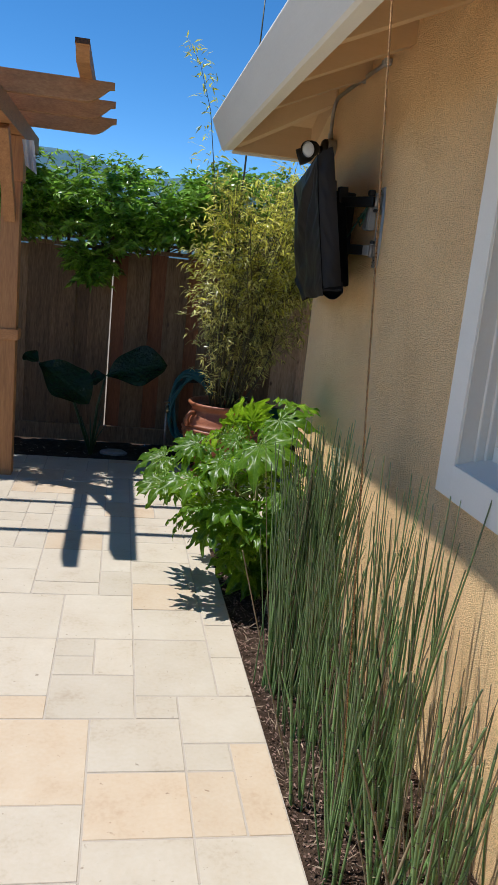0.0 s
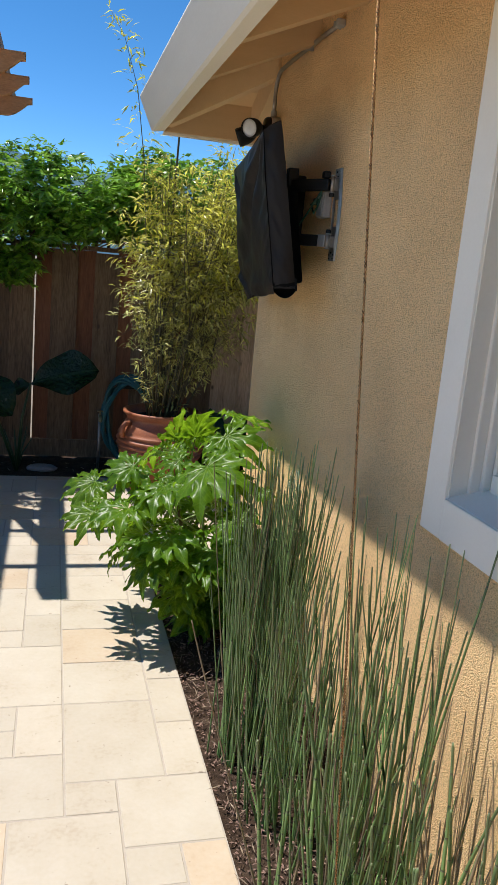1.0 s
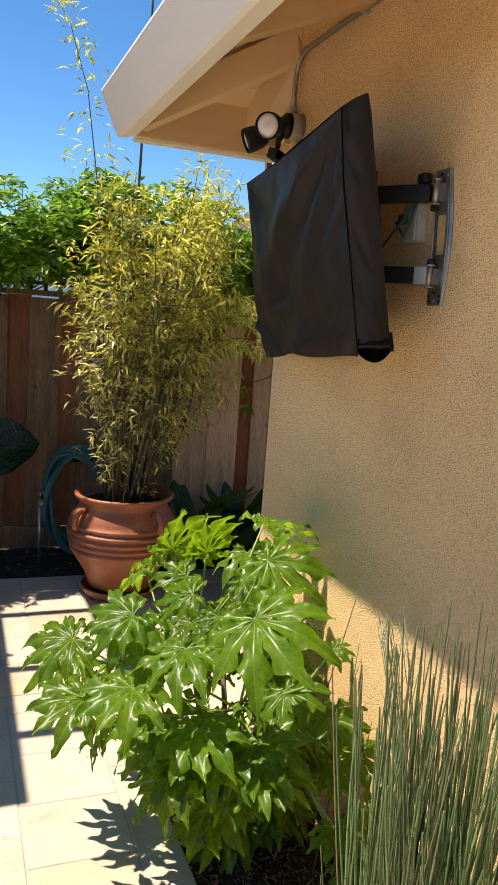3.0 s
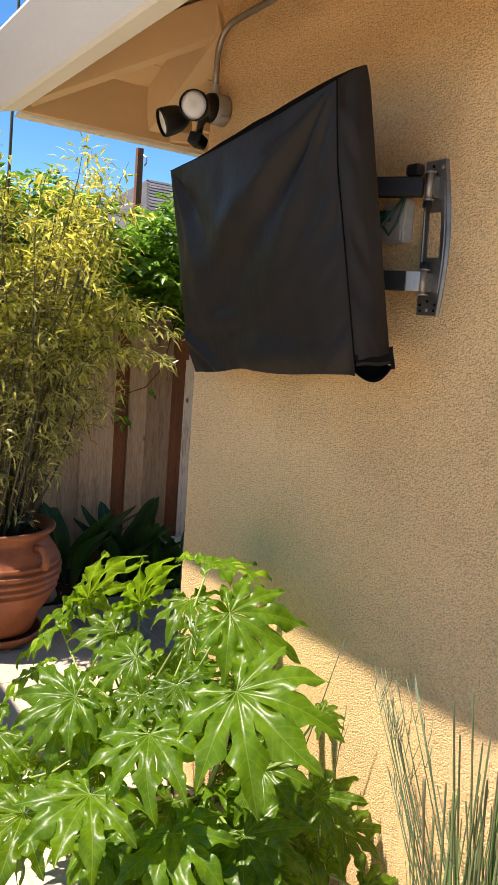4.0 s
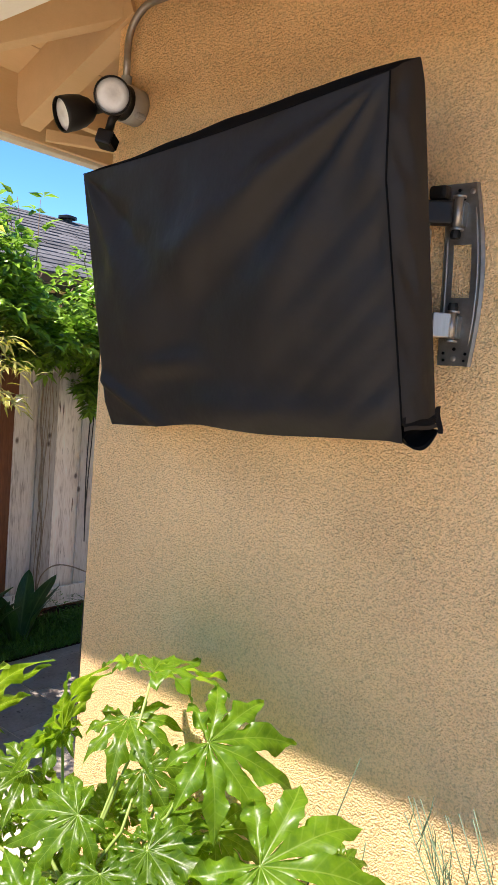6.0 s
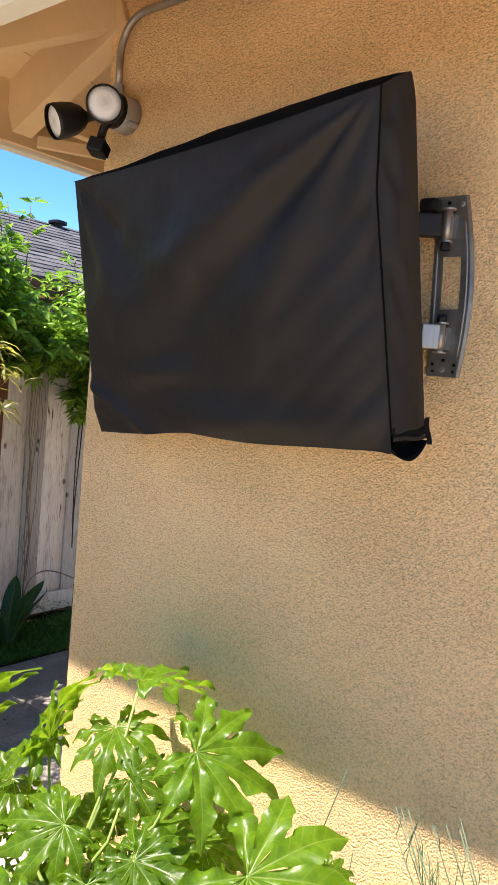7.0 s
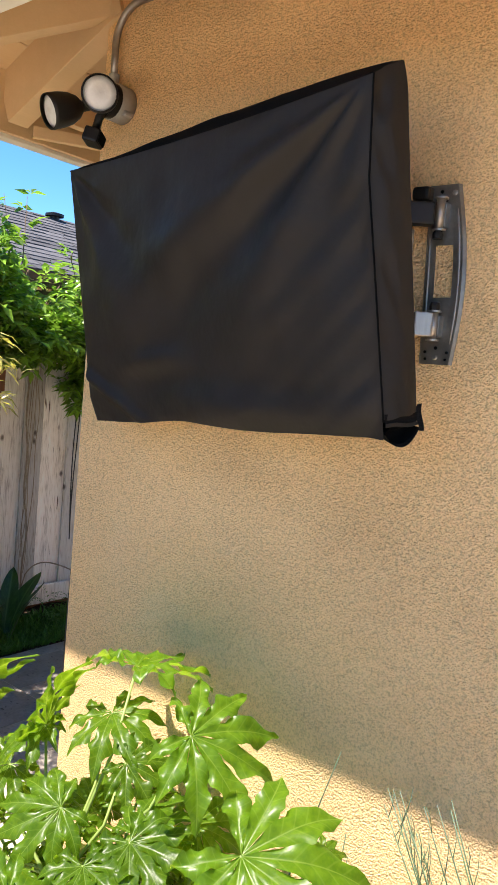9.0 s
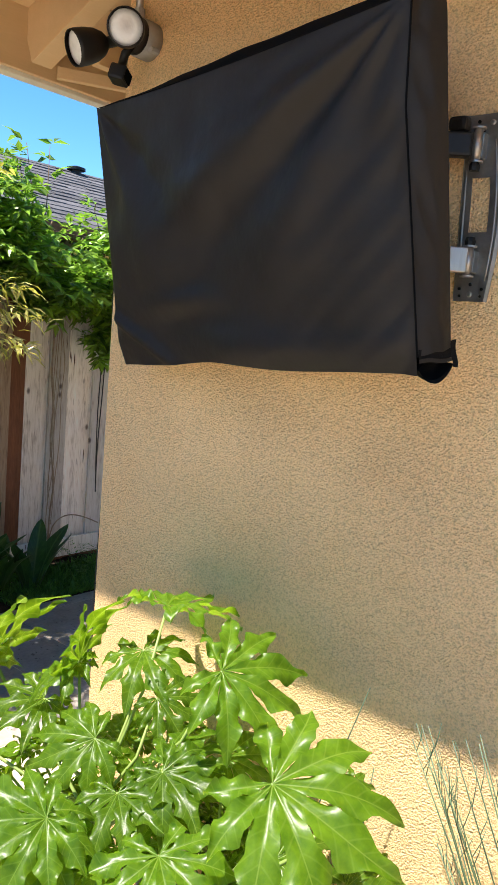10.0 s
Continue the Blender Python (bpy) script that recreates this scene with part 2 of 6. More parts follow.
def knots(m):
    """Dark knots here and there in a board."""
    n, l = m.node_tree.nodes, m.node_tree.links
    where = n.new("ShaderNodeTexCoord")
    info = n.new("ShaderNodeObjectInfo")
    shift = n.new("ShaderNodeVectorMath")
    shift.operation = "MULTIPLY_ADD"
    shift.inputs[1].default_value = (19.0, 7.0, 31.0)
    l.new(info.outputs["Random"], shift.inputs[0])
    l.new(where.outputs["Object"], shift.inputs[2])
    place = n.new("ShaderNodeMapping")
    place.inputs["Scale"].default_value = (7.0, 0.01, 4.2)
    l.new(shift.outputs[0], place.inputs["Vector"])
    spots = n.new("ShaderNodeTexVoronoi")
    spots.inputs["Scale"].default_value = 1.0
    l.new(place.outputs[0], spots.inputs["Vector"])
    cut = n.new("ShaderNodeMapRange")
    cut.inputs["From Min"].default_value, cut.inputs["From Max"].default_value = 0.05, 0.13
    cut.inputs["To Min"].default_value, cut.inputs["To Max"].default_value = 0.85, 0.0
    l.new(spots.outputs["Distance"], cut.inputs["Value"])
    put = n.new("ShaderNodeMix")
    put.data_type = "RGBA"
    put.inputs[7].default_value = (0.07, 0.04, 0.026, 1)
    shader = n["Principled BSDF"]
    l.new(cut.outputs[0], put.inputs[0])
    l.new(shader.inputs["Base Color"].links[0].from_socket, put.inputs[6])
    l.new(put.outputs[2], shader.inputs["Base Color"])


knots(FENCE)
knots(TAN_FENCE)
knots(GREY_FENCE)
REDWOOD = surface("red_brown_fence_wood", [(0.28, (0.12, 0.044, 0.019)), (0.7, (0.29, 0.118, 0.055))], scale=2.5, rough=0.9, bump=0.5, bump_scale=14,
                  bump_depth=0.003, stretch=(9, 9, 0.9), fine=0.5, vary=0.2)
CEDAR = surface("golden_cedar", [(0.28, (0.29, 0.130, 0.048)), (0.55, (0.45, 0.215, 0.082)), (0.75, (0.54, 0.29, 0.125))], scale=2.5, rough=0.7, bump=0.35, bump_scale=14,
                bump_depth=0.002, stretch=(8, 8, 0.8), fine=0.45, vary=0.12)
CEDAR_Y = surface("golden_cedar_lengthwise", [(0.28, (0.29, 0.130, 0.048)), (0.55, (0.45, 0.215, 0.082)), (0.75, (0.54, 0.29, 0.125))], scale=2.5, rough=0.7, bump=0.35,
                  bump_scale=14, bump_depth=0.002, stretch=(3, 3, 8), fine=0.45, vary=0.12)
END_GRAIN = surface("dark_end_grain", [(0.3, (0.06, 0.03, 0.015)), (0.7, (0.12, 0.06, 0.03))], scale=30, rough=0.9)
TERRACOTTA = surface("terracotta", [(0.28, (0.190, 0.056, 0.022)), (0.55, (0.320, 0.104, 0.042)), (0.78, (0.44, 0.190, 0.098))], scale=6, rough=0.5, bump=0.3, bump_scale=90,
                     bump_depth=0.0015)
COVER = surface("black_cover_fabric", [(0.3, (0.0200, 0.0172, 0.0146)), (0.7, (0.0275, 0.0238, 0.0204))], scale=3, rough=0.48, gloss=0.16, bump=0.45, bump_scale=13, bump_depth=0.010, fine=0.1,
                specks=(70, 0.79, (0.25, 0.24, 0.22)))
COVER.node_tree.nodes["Principled BSDF"].inputs["Specular Tint"].default_value = (1.0, 0.93, 0.86, 1)
MATTE_BLACK = surface("matte_black", [(0.3, (0.003, 0.003, 0.003)), (0.7, (0.006, 0.006, 0.006))], rough=0.85, gloss=0.05)
VELCRO = surface("black_hook_tape", [(0.3, (0.005, 0.005, 0.005)), (0.7, (0.016, 0.014, 0.013))], scale=60, gloss=0.08, rough=0.95, bump=0.6, bump_scale=500)
STEEL = surface("brushed_steel", [(0.3, (0.36, 0.32, 0.27)), (0.7, (0.50, 0.45, 0.39))], scale=20, rough=0.42, metal=0.8, bump=0.15, bump_scale=120, stretch=(1, 1, 0.1))
PLATE_STEEL = surface("dark_steel_plate", [(0.3, (0.20, 0.183, 0.158)), (0.7, (0.36, 0.335, 0.295))], scale=12, rough=0.40, metal=0.75)
GALVANISED = surface("galvanised_conduit", [(0.3, (0.30, 0.28, 0.25)), (0.7, (0.44, 0.41, 0.37))], scale=25, rough=0.42, metal=0.85)
BOX_GREY = surface("grey_metal_box", [(0.3, (0.32, 0.31, 0.29)), (0.7, (0.44, 0.43, 0.40))], scale=16, rough=0.55, metal=0.05)
BLACK = surface("satin_black_plastic", [(0.3, (0.009, 0.008, 0.007)), (0.7, (0.016, 0.014, 0.012))], scale=9, rough=0.48, gloss=0.3)
LENS = surface("frosted_white_lens", [(0.3, (0.72, 0.70, 0.66)), (0.7, (0.80, 0.78, 0.75))], scale=60, rough=0.35, bump=0.4, bump_scale=90, bump_depth=0.002)
CORD = surface("green_cord", [(0.3, (0.008, 0.05, 0.025)), (0.7, (0.012, 0.075, 0.04))], rough=0.5)
COPPER = surface("brown_copper_chain", [(0.3, (0.20, 0.098, 0.042)), (0.7, (0.50, 0.29, 0.125))], scale=90, rough=0.28, metal=1.0)
HOSE = surface("teal_hose", [(0.3, (0.012, 0.085, 0.088)), (0.7, (0.022, 0.125, 0.13))], rough=0.5)
STEM_GREEN = surface("green_stalk", [(0.3, (0.16, 0.24, 0.055)), (0.7, (0.26, 0.34, 0.09))], scale=12, rough=0.5)
DARK_STALK = surface("dark_green_stalk", [(0.3, (0.012, 0.03, 0.008)), (0.7, (0.03, 0.06, 0.018))], scale=12, rough=0.5)
TENDRIL = surface("pale_dry_tendril", [(0.3, (0.22, 0.16, 0.11)), (0.7, (0.40, 0.32, 0.23))], scale=20, rough=0.9)
WOODY = surface("woody_stem", [(0.3, (0.08, 0.05, 0.03)), (0.7, (0.18, 0.12, 0.07))], scale=20, rough=0.9, bump=0.4, bump_scale=80)
CULM = surface("dark_bamboo_culm", [(0.3, (0.05, 0.045, 0.02)), (0.7, (0.13, 0.115, 0.05))], scale=10, rough=0.45, vary=0.4, island=True)
FATSIA = veined_leaf("glossy_palmate_leaf", (0.038, 0.096, 0.0050), (0.086, 0.170, 0.0095), (0.130, 0.218, 0.037), 0.34, 0.40, 0.0028, -1.1)
FATSIA.node_tree.nodes["Principled BSDF"].inputs["Specular IOR Level"].default_value = 0.29
# light that passes through the leaf comes out brighter and yellower than what it throws back
shine = FATSIA.node_tree.nodes.new("ShaderNodeMix")
shine.data_type, shine.blend_type = "RGBA", "MULTIPLY"
shine.inputs[0].default_value = 1.0
shine.inputs[7].default_value = (4.2, 3.5, 1.8, 1)
for node in FATSIA.node_tree.nodes:
    if node.type == "BSDF_TRANSLUCENT":
        FATSIA.node_tree.links.new(node.inputs["Color"].links[0].from_socket, shine.inputs[6])
        FATSIA.node_tree.links.new(shine.outputs[2], node.inputs["Color"])
ALOCASIA = veined_leaf("dark_shield_leaf", (0.006, 0.019, 0.004), (0.011, 0.030, 0.007), (0.020, 0.045, 0.015), 0.24, 0.10, 0.02)
for node in ALOCASIA.node_tree.nodes:
    if node.type == "BUMP":
        node.inputs["Strength"].default_value, node.inputs["Distance"].default_value = 0.8, 0.03
ALOCASIA.node_tree.nodes["Principled BSDF"].inputs["Specular IOR Level"].default_value = 0.35
BROADLEAF = veined_leaf("deep_green_strap_leaf", (0.020, 0.075, 0.018), (0.05, 0.135, 0.03), (0.09, 0.19, 0.06), 0.35, 0.25, 0.03)
VINE_LEAF = surface("vine_leaf", [(0.3, (0.085, 0.21, 0.018)), (0.7, (0.30, 0.50, 0.052))], scale=2, rough=0.30, vary=0.5, see_through=0.46, island=True)
BAMBOO_LEAF = surface("bamboo_leaf", [(0.30, (0.25, 0.245, 0.035)), (0.50, (0.60, 0.57, 0.085)), (0.68, (0.87, 0.83, 0.23))], scale=2.2, rough=0.32, vary=0.5, see_through=0.48,
                      island=True)
BAMBOO_LEAF_LOW = surface("green_bamboo_leaf", [(0.30, (0.18, 0.19, 0.055)), (0.50, (0.55, 0.52, 0.16)), (0.68, (0.90, 0.84, 0.38))], scale=2.2, rough=0.30, vary=0.55, see_through=0.44,
                          island=True)
GRASS = surface("ground_cover", [(0.3, (0.05, 0.15, 0.018)), (0.7, (0.115, 0.28, 0.035))], scale=5, rough=0.6, vary=0.4, see_through=0.3, island=True)
LITTER = surface("dry_leaf_litter", [(0.3, (0.18, 0.125, 0.08)), (0.7, (0.38, 0.29, 0.20))], scale=9, rough=0.9, vary=0.4, island=True)
# haze of the distance is put into this bluish colour
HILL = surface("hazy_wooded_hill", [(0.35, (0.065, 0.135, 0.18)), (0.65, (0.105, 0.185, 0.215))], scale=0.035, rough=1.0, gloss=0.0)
CLOTH = surface("white_shade_cloth", [(0.3, (0.55, 0.55, 0.57)), (0.7, (0.66, 0.66, 0.67))], scale=12, rough=0.9, see_through=0.25)
DARK_ROOM = surface("dim_interior", [(0.3, (0.10, 0.09, 0.08)), (0.7, (0.16, 0.14, 0.12))], scale=2, rough=0.9)
CABLE = surface("black_cable", [(0.3, (0.008, 0.008, 0.008)), (0.7, (0.016, 0.016, 0.016))], rough=0.5)
STONE = surface("flat_grey_stone", [(0.3, (0.16, 0.15, 0.14)), (0.7, (0.30, 0.28, 0.25))], scale=8, rough=0.9, bump=0.4, bump_scale=60)
BRASS = surface("aged_brass", [(0.3, (0.30, 0.24, 0.12)), (0.7, (0.42, 0.35, 0.2))], scale=30, rough=0.4, metal=0.9)


def horsetail_material():
    """Ribbed green stalk with a dark and pale ring at every joint of its length."""
    m = surface("horsetail_stalk", [(0.3, (0.068, 0.136, 0.036)), (0.7, (0.220, 0.342, 0.105))], scale=6, rough=0.42, vary=0.48, bump=0.3, bump_scale=300, bump_depth=0.001,
                stretch=(1, 1, 0.1))
    n, l = m.node_tree.nodes, m.node_tree.links
    where = n.new("ShaderNodeUVMap")
    split = n.new("ShaderNodeSeparateXYZ")
    l.new(where.outputs[0], split.inputs[0])
    frac = n.new("ShaderNodeMath")
    frac.operation = "FRACT"
    l.new(split.outputs[1], frac.inputs[0])
    ring = n.new("ShaderNodeValToRGB")
    ring.color_ramp.interpolation = "CONSTANT"
    e = ring.color_ramp.elements
    e[0].position, e[0].color = 0.0, (0.17, 0.20, 0.10, 1)
    e[1].position, e[1].color = 0.035, (0.07, 0.075, 0.04, 1)
    a = e.new(0.07)
    a.color = (0, 0, 0, 1)
    pick = n.new("ShaderNodeMath")
    pick.operation = "LESS_THAN"
    pick.inputs[1].default_value = 0.07
    l.new(frac.outputs[0], pick.inputs[0])
    l.new(frac.outputs[0], ring.inputs["Fac"])
    put = n.new("ShaderNodeMix")
    put.data_type = "RGBA"
    shader = n["Principled BSDF"]
    l.new(pick.outputs[0], put.inputs[0])
    l.new(shader.inputs["Base Color"].links[0].from_socket, put.inputs[6])
    l.new(ring.outputs["Color"], put.inputs[7])
    l.new(put.outputs[2], shader.inputs["Base Color"])
    return m


HORSETAIL = horsetail_material()


def browned_tips(m):
    n, l = m.node_tree.nodes, m.node_tree.links
    uv = n.new("ShaderNodeUVMap")
    split = n.new("ShaderNodeSeparateXYZ")
    l.new(uv.outputs[0], split.inputs[0])
    info = n.new("ShaderNodeObjectInfo")
    start = n.new("ShaderNodeMath")
    start.operation = "MULTIPLY_ADD"
    start.inputs[1].default_value = 5.0
    l.new(info.outputs["Random"], start.inputs[0])
    l.new(split.outputs[1], start.inputs[2])
    span = n.new("ShaderNodeMapRange")
    span.inputs["From Min"].default_value, span.inputs["From Max"].default_value = 8.5, 14.0
    span.inputs["To Min"].default_value, span.inputs["To Max"].default_value = 0.0, 0.62
    l.new(start.outputs[0], span.inputs["Value"])
    put = n.new("ShaderNodeMix")
    put.data_type = "RGBA"
    put.inputs[7].default_value = (0.115, 0.088, 0.052, 1)
    shader = n["Principled BSDF"]
    l.new(span.outputs[0], put.inputs[0])
    l.new(shader.inputs["Base Color"].links[0].from_socket, put.inputs[6])
    l.new(put.outputs[2], shader.inputs["Base Color"])


browned_tips(HORSETAIL)
SLIM_STALK = surface("thin_green_stalk", [(0.3, (0.045, 0.080, 0.036)), (0.7, (0.120, 0.175, 0.085))], scale=9, rough=0.5, vary=0.3)
OLD_STALK = surface("brown_old_stalk", [(0.3, (0.15, 0.105, 0.055)), (0.7, (0.32, 0.24, 0.135))], scale=8, rough=0.8, vary=0.3)


def glass_material():
    m = bpy.data.materials.new("window_glass")
    m.use_nodes = True
    s = m.node_tree.nodes["Principled BSDF"]
    s.inputs["Base Color"].default_value = (0.9, 0.95, 0.94, 1)
    s.inputs["Roughness"].default_value = 0.02
    s.inputs["Transmission Weight"].default_value = 1.0
    s.inputs["IOR"].default_value = 1.45
    return m


GLASS = glass_material()


# ---- building helpers ----
def thing(name, label, category, at=(0, 0, 0), group="", kind=""):
    ob = new(name)
    ob.location = at
    return tagged(ob, label, category, group, kind)


def finish(name, me, material, parent=None, label="", smooth=False):
    me.materials.append(material)
    if smooth:
        me.polygons.foreach_set("use_smooth", [True] * len(me.polygons))
    ob = new(name, me)
    if parent is not None:
        ob.parent = parent
        ob.matrix_parent_inverse = Matrix.Translation(-parent.location) if parent.parent is None else parent.matrix_parent_inverse.copy()
        if parent.parent is not None:
            ob.matrix_parent_inverse = Matrix.Identity(4)
    if label:
        ob["label"] = label
    return ob


def part(name, bm, material, parent=None, label="", smooth=False):
    me = bpy.data.meshes.new(name)
    bm.to_mesh(me)
    bm.free()
    return finish(name, me, material, parent, label, smooth)


def box(lo, hi, bevel=0.0, bm=None):
    bm = bm or bmesh.new()
    made = bmesh.ops.create_cube(bm, size=1)["verts"]
    for v in made:
        v.co = Vector([lo[i] + (v.co[i] + 0.5) * (hi[i] - lo[i]) for i in range(3)])
    if bevel:
        edges = list({e for v in made for e in v.link_edges})
        bmesh.ops.bevel(bm, geom=edges, offset=bevel, segments=2, affect="EDGES", profile=0.6)
    return bm


def beam(a, b, w, h, up=(0, 0, 1), bevel=0.003):
    """A squared timber from a to b, w across and h high."""
    a, b, up = Vector(a), Vector(b), Vector(up)
    d = b - a
    side = d.cross(up).normalized()
    top = side.cross(d).normalized()
    bm = box((-w / 2, 0, -h / 2), (w / 2, d.length, h / 2), bevel)
    m = Matrix((side, d.normalized(), top)).transposed().to_4x4()
    m.translation = a
    bmesh.ops.transform(bm, matrix=m, verts=bm.verts)
    return bm


def tube(points, radius, sides=8, bm=None, closed=False):
    """A round bar along points; radius: a number or one for each point."""
    bm = bm or bmesh.new()
    points = [Vector(p) for p in points]
    radii = [radius] * len(points) if isinstance(radius, (int, float)) else radius
    rings, side = [], None
    for i, p in enumerate(points):
        d = (points[min(i + 1, len(points) - 1)] - points[max(i - 1, 0)]).normalized()
        if side is None:
            side = d.orthogonal().normalized()
        side = (side - d * side.dot(d)).normalized()
        up = d.cross(side)
        rings.append([bm.verts.new(p + (side * math.cos(2 * math.pi * k / sides) + up * math.sin(2 * math.pi * k / sides)) * radii[i]) for k in range(sides)])
    for a, b in zip(rings, rings[1:]):
        for k in range(sides):
            bm.faces.new((a[k], a[(k + 1) % sides], b[(k + 1) % sides], b[k]))
    bm.faces.new(rings[0][::-1])
    bm.faces.new(rings[-1])
    return bm


def lathe(profile, sides=40, bm=None, m=None, closed=True):
    """Turns (radius, height) points round the z axis."""
    bm = bm or bmesh.new()
    rings = []
    for r, z in profile:
        rings.append([bm.verts.new((r * math.cos(2 * math.pi * k / sides), r * math.sin(2 * math.pi * k / sides), z)) for k in range(sides)])
    for a, b in zip(rings, rings[1:]):
        for k in range(sides):
            bm.faces.new((a[k], a[(k + 1) % sides], b[(k + 1) % sides], b[k]))
    if closed:
        bm.faces.new(rings[0][::-1])
        bm.faces.new(rings[-1])
    if m is not None:
        bmesh.ops.transform(bm, matrix=m, verts=bm.verts)
    return bm


def sheet(f, nu, nv, uv=False):
    """A grid of points f(u, v) with u, v from 0 to 1."""
    me = bpy.data.meshes.new("sheet")
    pts = [tuple(f(i / nu, j / nv)) for j in range(nv + 1) for i in range(nu + 1)]
    faces = [(j * (nu + 1) + i, j * (nu + 1) + i + 1, (j + 1) * (nu + 1) + i + 1, (j + 1) * (nu + 1) + i) for j in range(nv) for i in range(nu)]
    me.from_pydata(pts, [], faces)
    return me


def turned(a, b):
    """The matrix that turns z to the way from a to b and moves to a."""
    m = (Vector(b) - Vector(a)).to_track_quat("Z", "Y").to_matrix().to_4x4()
    m.translation = a
    return m


def blades(base, way, up, length, width, fold=0.25, droop=0.15):
    """One mesh of many small pointed leaves, from arrays of places and ways."""
    base, way, up = np.asarray(base, float), np.asarray(way, float), np.asarray(up, float)
    way /= np.linalg.norm(way, axis=1, keepdims=True)
    side = np.cross(way, up)
    side /= np.linalg.norm(side, axis=1, keepdims=True) + 1e-9
    top = np.cross(side, way)
    ln, wd = np.asarray(length)[:, None], np.asarray(width)[:, None]
    mid = base + way * ln * 0.42
    tip = base + way * ln - top * ln * droop
    left = mid + side * wd / 2 + top * wd * fold
    right = mid - side * wd / 2 + top * wd * fold
    n = len(base)
    pts = np.stack([base, left, tip, right, mid], 1).reshape(-1, 3)
    k = np.arange(n)[:, None] * 5
    faces = np.concatenate([k + [0, 4, 1], k + [1, 4, 2], k + [0, 3, 4], k + [4, 3, 2]], 1).reshape(-1, 3)
    me = bpy.data.meshes.new("leaves")
    me.from_pydata(pts.tolist(), [], faces.tolist())
    return me


# ---- structure ----
CORNER = 5.68          # the house corner along y
BED = -0.60            # edge of the planting bed
PATIO_END = 7.76       # edge of the patio before the fence
FENCE_Y = 8.4

ground = finish("ground", sheet(lambda u, v: ((u - 0.5) * 3000, (v - 0.5) * 3000, -0.09), 24, 24), EARTH)
tagged(ground, "dry earth ground round the yard", "ground", kind="structure")

floor_bm = box((-7.6, -5.6, -0.08), (BED, PATIO_END, -0.0028))
box((BED, CORNER - 0.25, -0.08), (4.6, PATIO_END, -0.0028), bm=floor_bm)
patio = part("patio", floor_bm, GROUT)
# unseen slab added beyond the paving to bounce sunlight onto the house wall
BOUNCE_SLAB = surface("pale_bounce_slab", [(0.3, (0.56, 0.50, 0.41)), (0.7, (0.64, 0.58, 0.48))], scale=1.5, rough=0.85, bump=0.3, bump_scale=120, bump_depth=0.001)
slab = part("pavement_outer", box((-13.0, -5.6, -0.085), (-7.6, 9.0, -0.004)), BOUNCE_SLAB)
tagged(slab, "unseen pale slab added to throw sunlight onto the house wall", "pavement", kind="structure")
tagged(patio, "cream and honey travertine paving laid in a mixed pattern", "patio", kind="structure")

# house walls, with the window opening left free
W_Y0, W_Y1, W_Z0, W_Z1 = 1.45, 3.055, 1.278, 2.70
wall_bm = box((0, -5.6, -0.1), (0.16, W_Y0, 3.3))
box((0, W_Y1, -0.1), (0.16, CORNER, 3.3), bm=wall_bm)
box((0, W_Y0, -0.1), (0.16, W_Y1, W_Z0), bm=wall_bm)
box((0, W_Y0, W_Z1), (0.16, W_Y1, 3.3), bm=wall_bm)
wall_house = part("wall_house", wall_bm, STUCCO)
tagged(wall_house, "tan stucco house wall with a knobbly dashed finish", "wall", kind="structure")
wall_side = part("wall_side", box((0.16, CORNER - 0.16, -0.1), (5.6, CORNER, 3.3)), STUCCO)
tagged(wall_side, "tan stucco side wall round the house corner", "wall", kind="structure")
room_bm = box((0.17, -0.4, 0.0), (3.2, 4.6, 2.6))
bmesh.ops.reverse_faces(room_bm, faces=room_bm.faces)
room = part("wall_interior", room_bm, DARK_ROOM)
tagged(room, "dim room behind the window", "room", kind="structure")

# eave: hip roof with open rafter tails
SLOPE = 0.44
END_Y = 6.26


def roof_under(x):
    """Height of the roof boards' underside over the wall side."""
    return 3.235 + SLOPE * x


roof_bm = bmesh.new()
RIDGE = 5.2
a = [roof_bm.verts.new((-0.70, -6.2, 2.996)), roof_bm.verts.new((-0.70, END_Y + 0.10, 2.996)), roof_bm.verts.new((RIDGE, END_Y + 0.10 - 5.92, 2.985 + SLOPE * 5.92)),
     roof_bm.verts.new((RIDGE, -6.2, 2.985 + SLOPE * 5.92)), roof_bm.verts.new((9.0, END_Y + 0.10, 2.996)), roof_bm.verts.new((9.0, END_Y - 5.82, 2.985 + SLOPE * 5.92))]
roof_bm.faces.new((a[0], a[1], a[2], a[3]))
roof_bm.faces.new((a[1], a[4], a[5], a[2]))
up = bmesh.ops.extrude_face_region(roof_bm, geom=list(roof_bm.faces))
for g in up["geom"]:
    if isinstance(g, bmesh.types.BMVert):
        g.co.z += 0.02
roof = part("roof", roof_bm, ROOFING)
tagged(roof, "low hipped roof over the eave boards", "roof", kind="structure")

boards_bm = bmesh.new()


def soffit_strip(bm, x0, x1, y0, y1):
    pts = [(x0, y0), (x1, y0), (x1, y1), (x0, y1)]
    low = [bm.verts.new((x, y, roof_under(x))) for x, y in pts]
    high = [bm.verts.new((x, y, roof_under(x) + 0.018)) for x, y in pts]
    bm.faces.new(low)
    bm.faces.new(high[::-1])
    for i in range(4):
        bm.faces.new((low[i], high[i], high[(i + 1) % 4], low[(i + 1) % 4]))


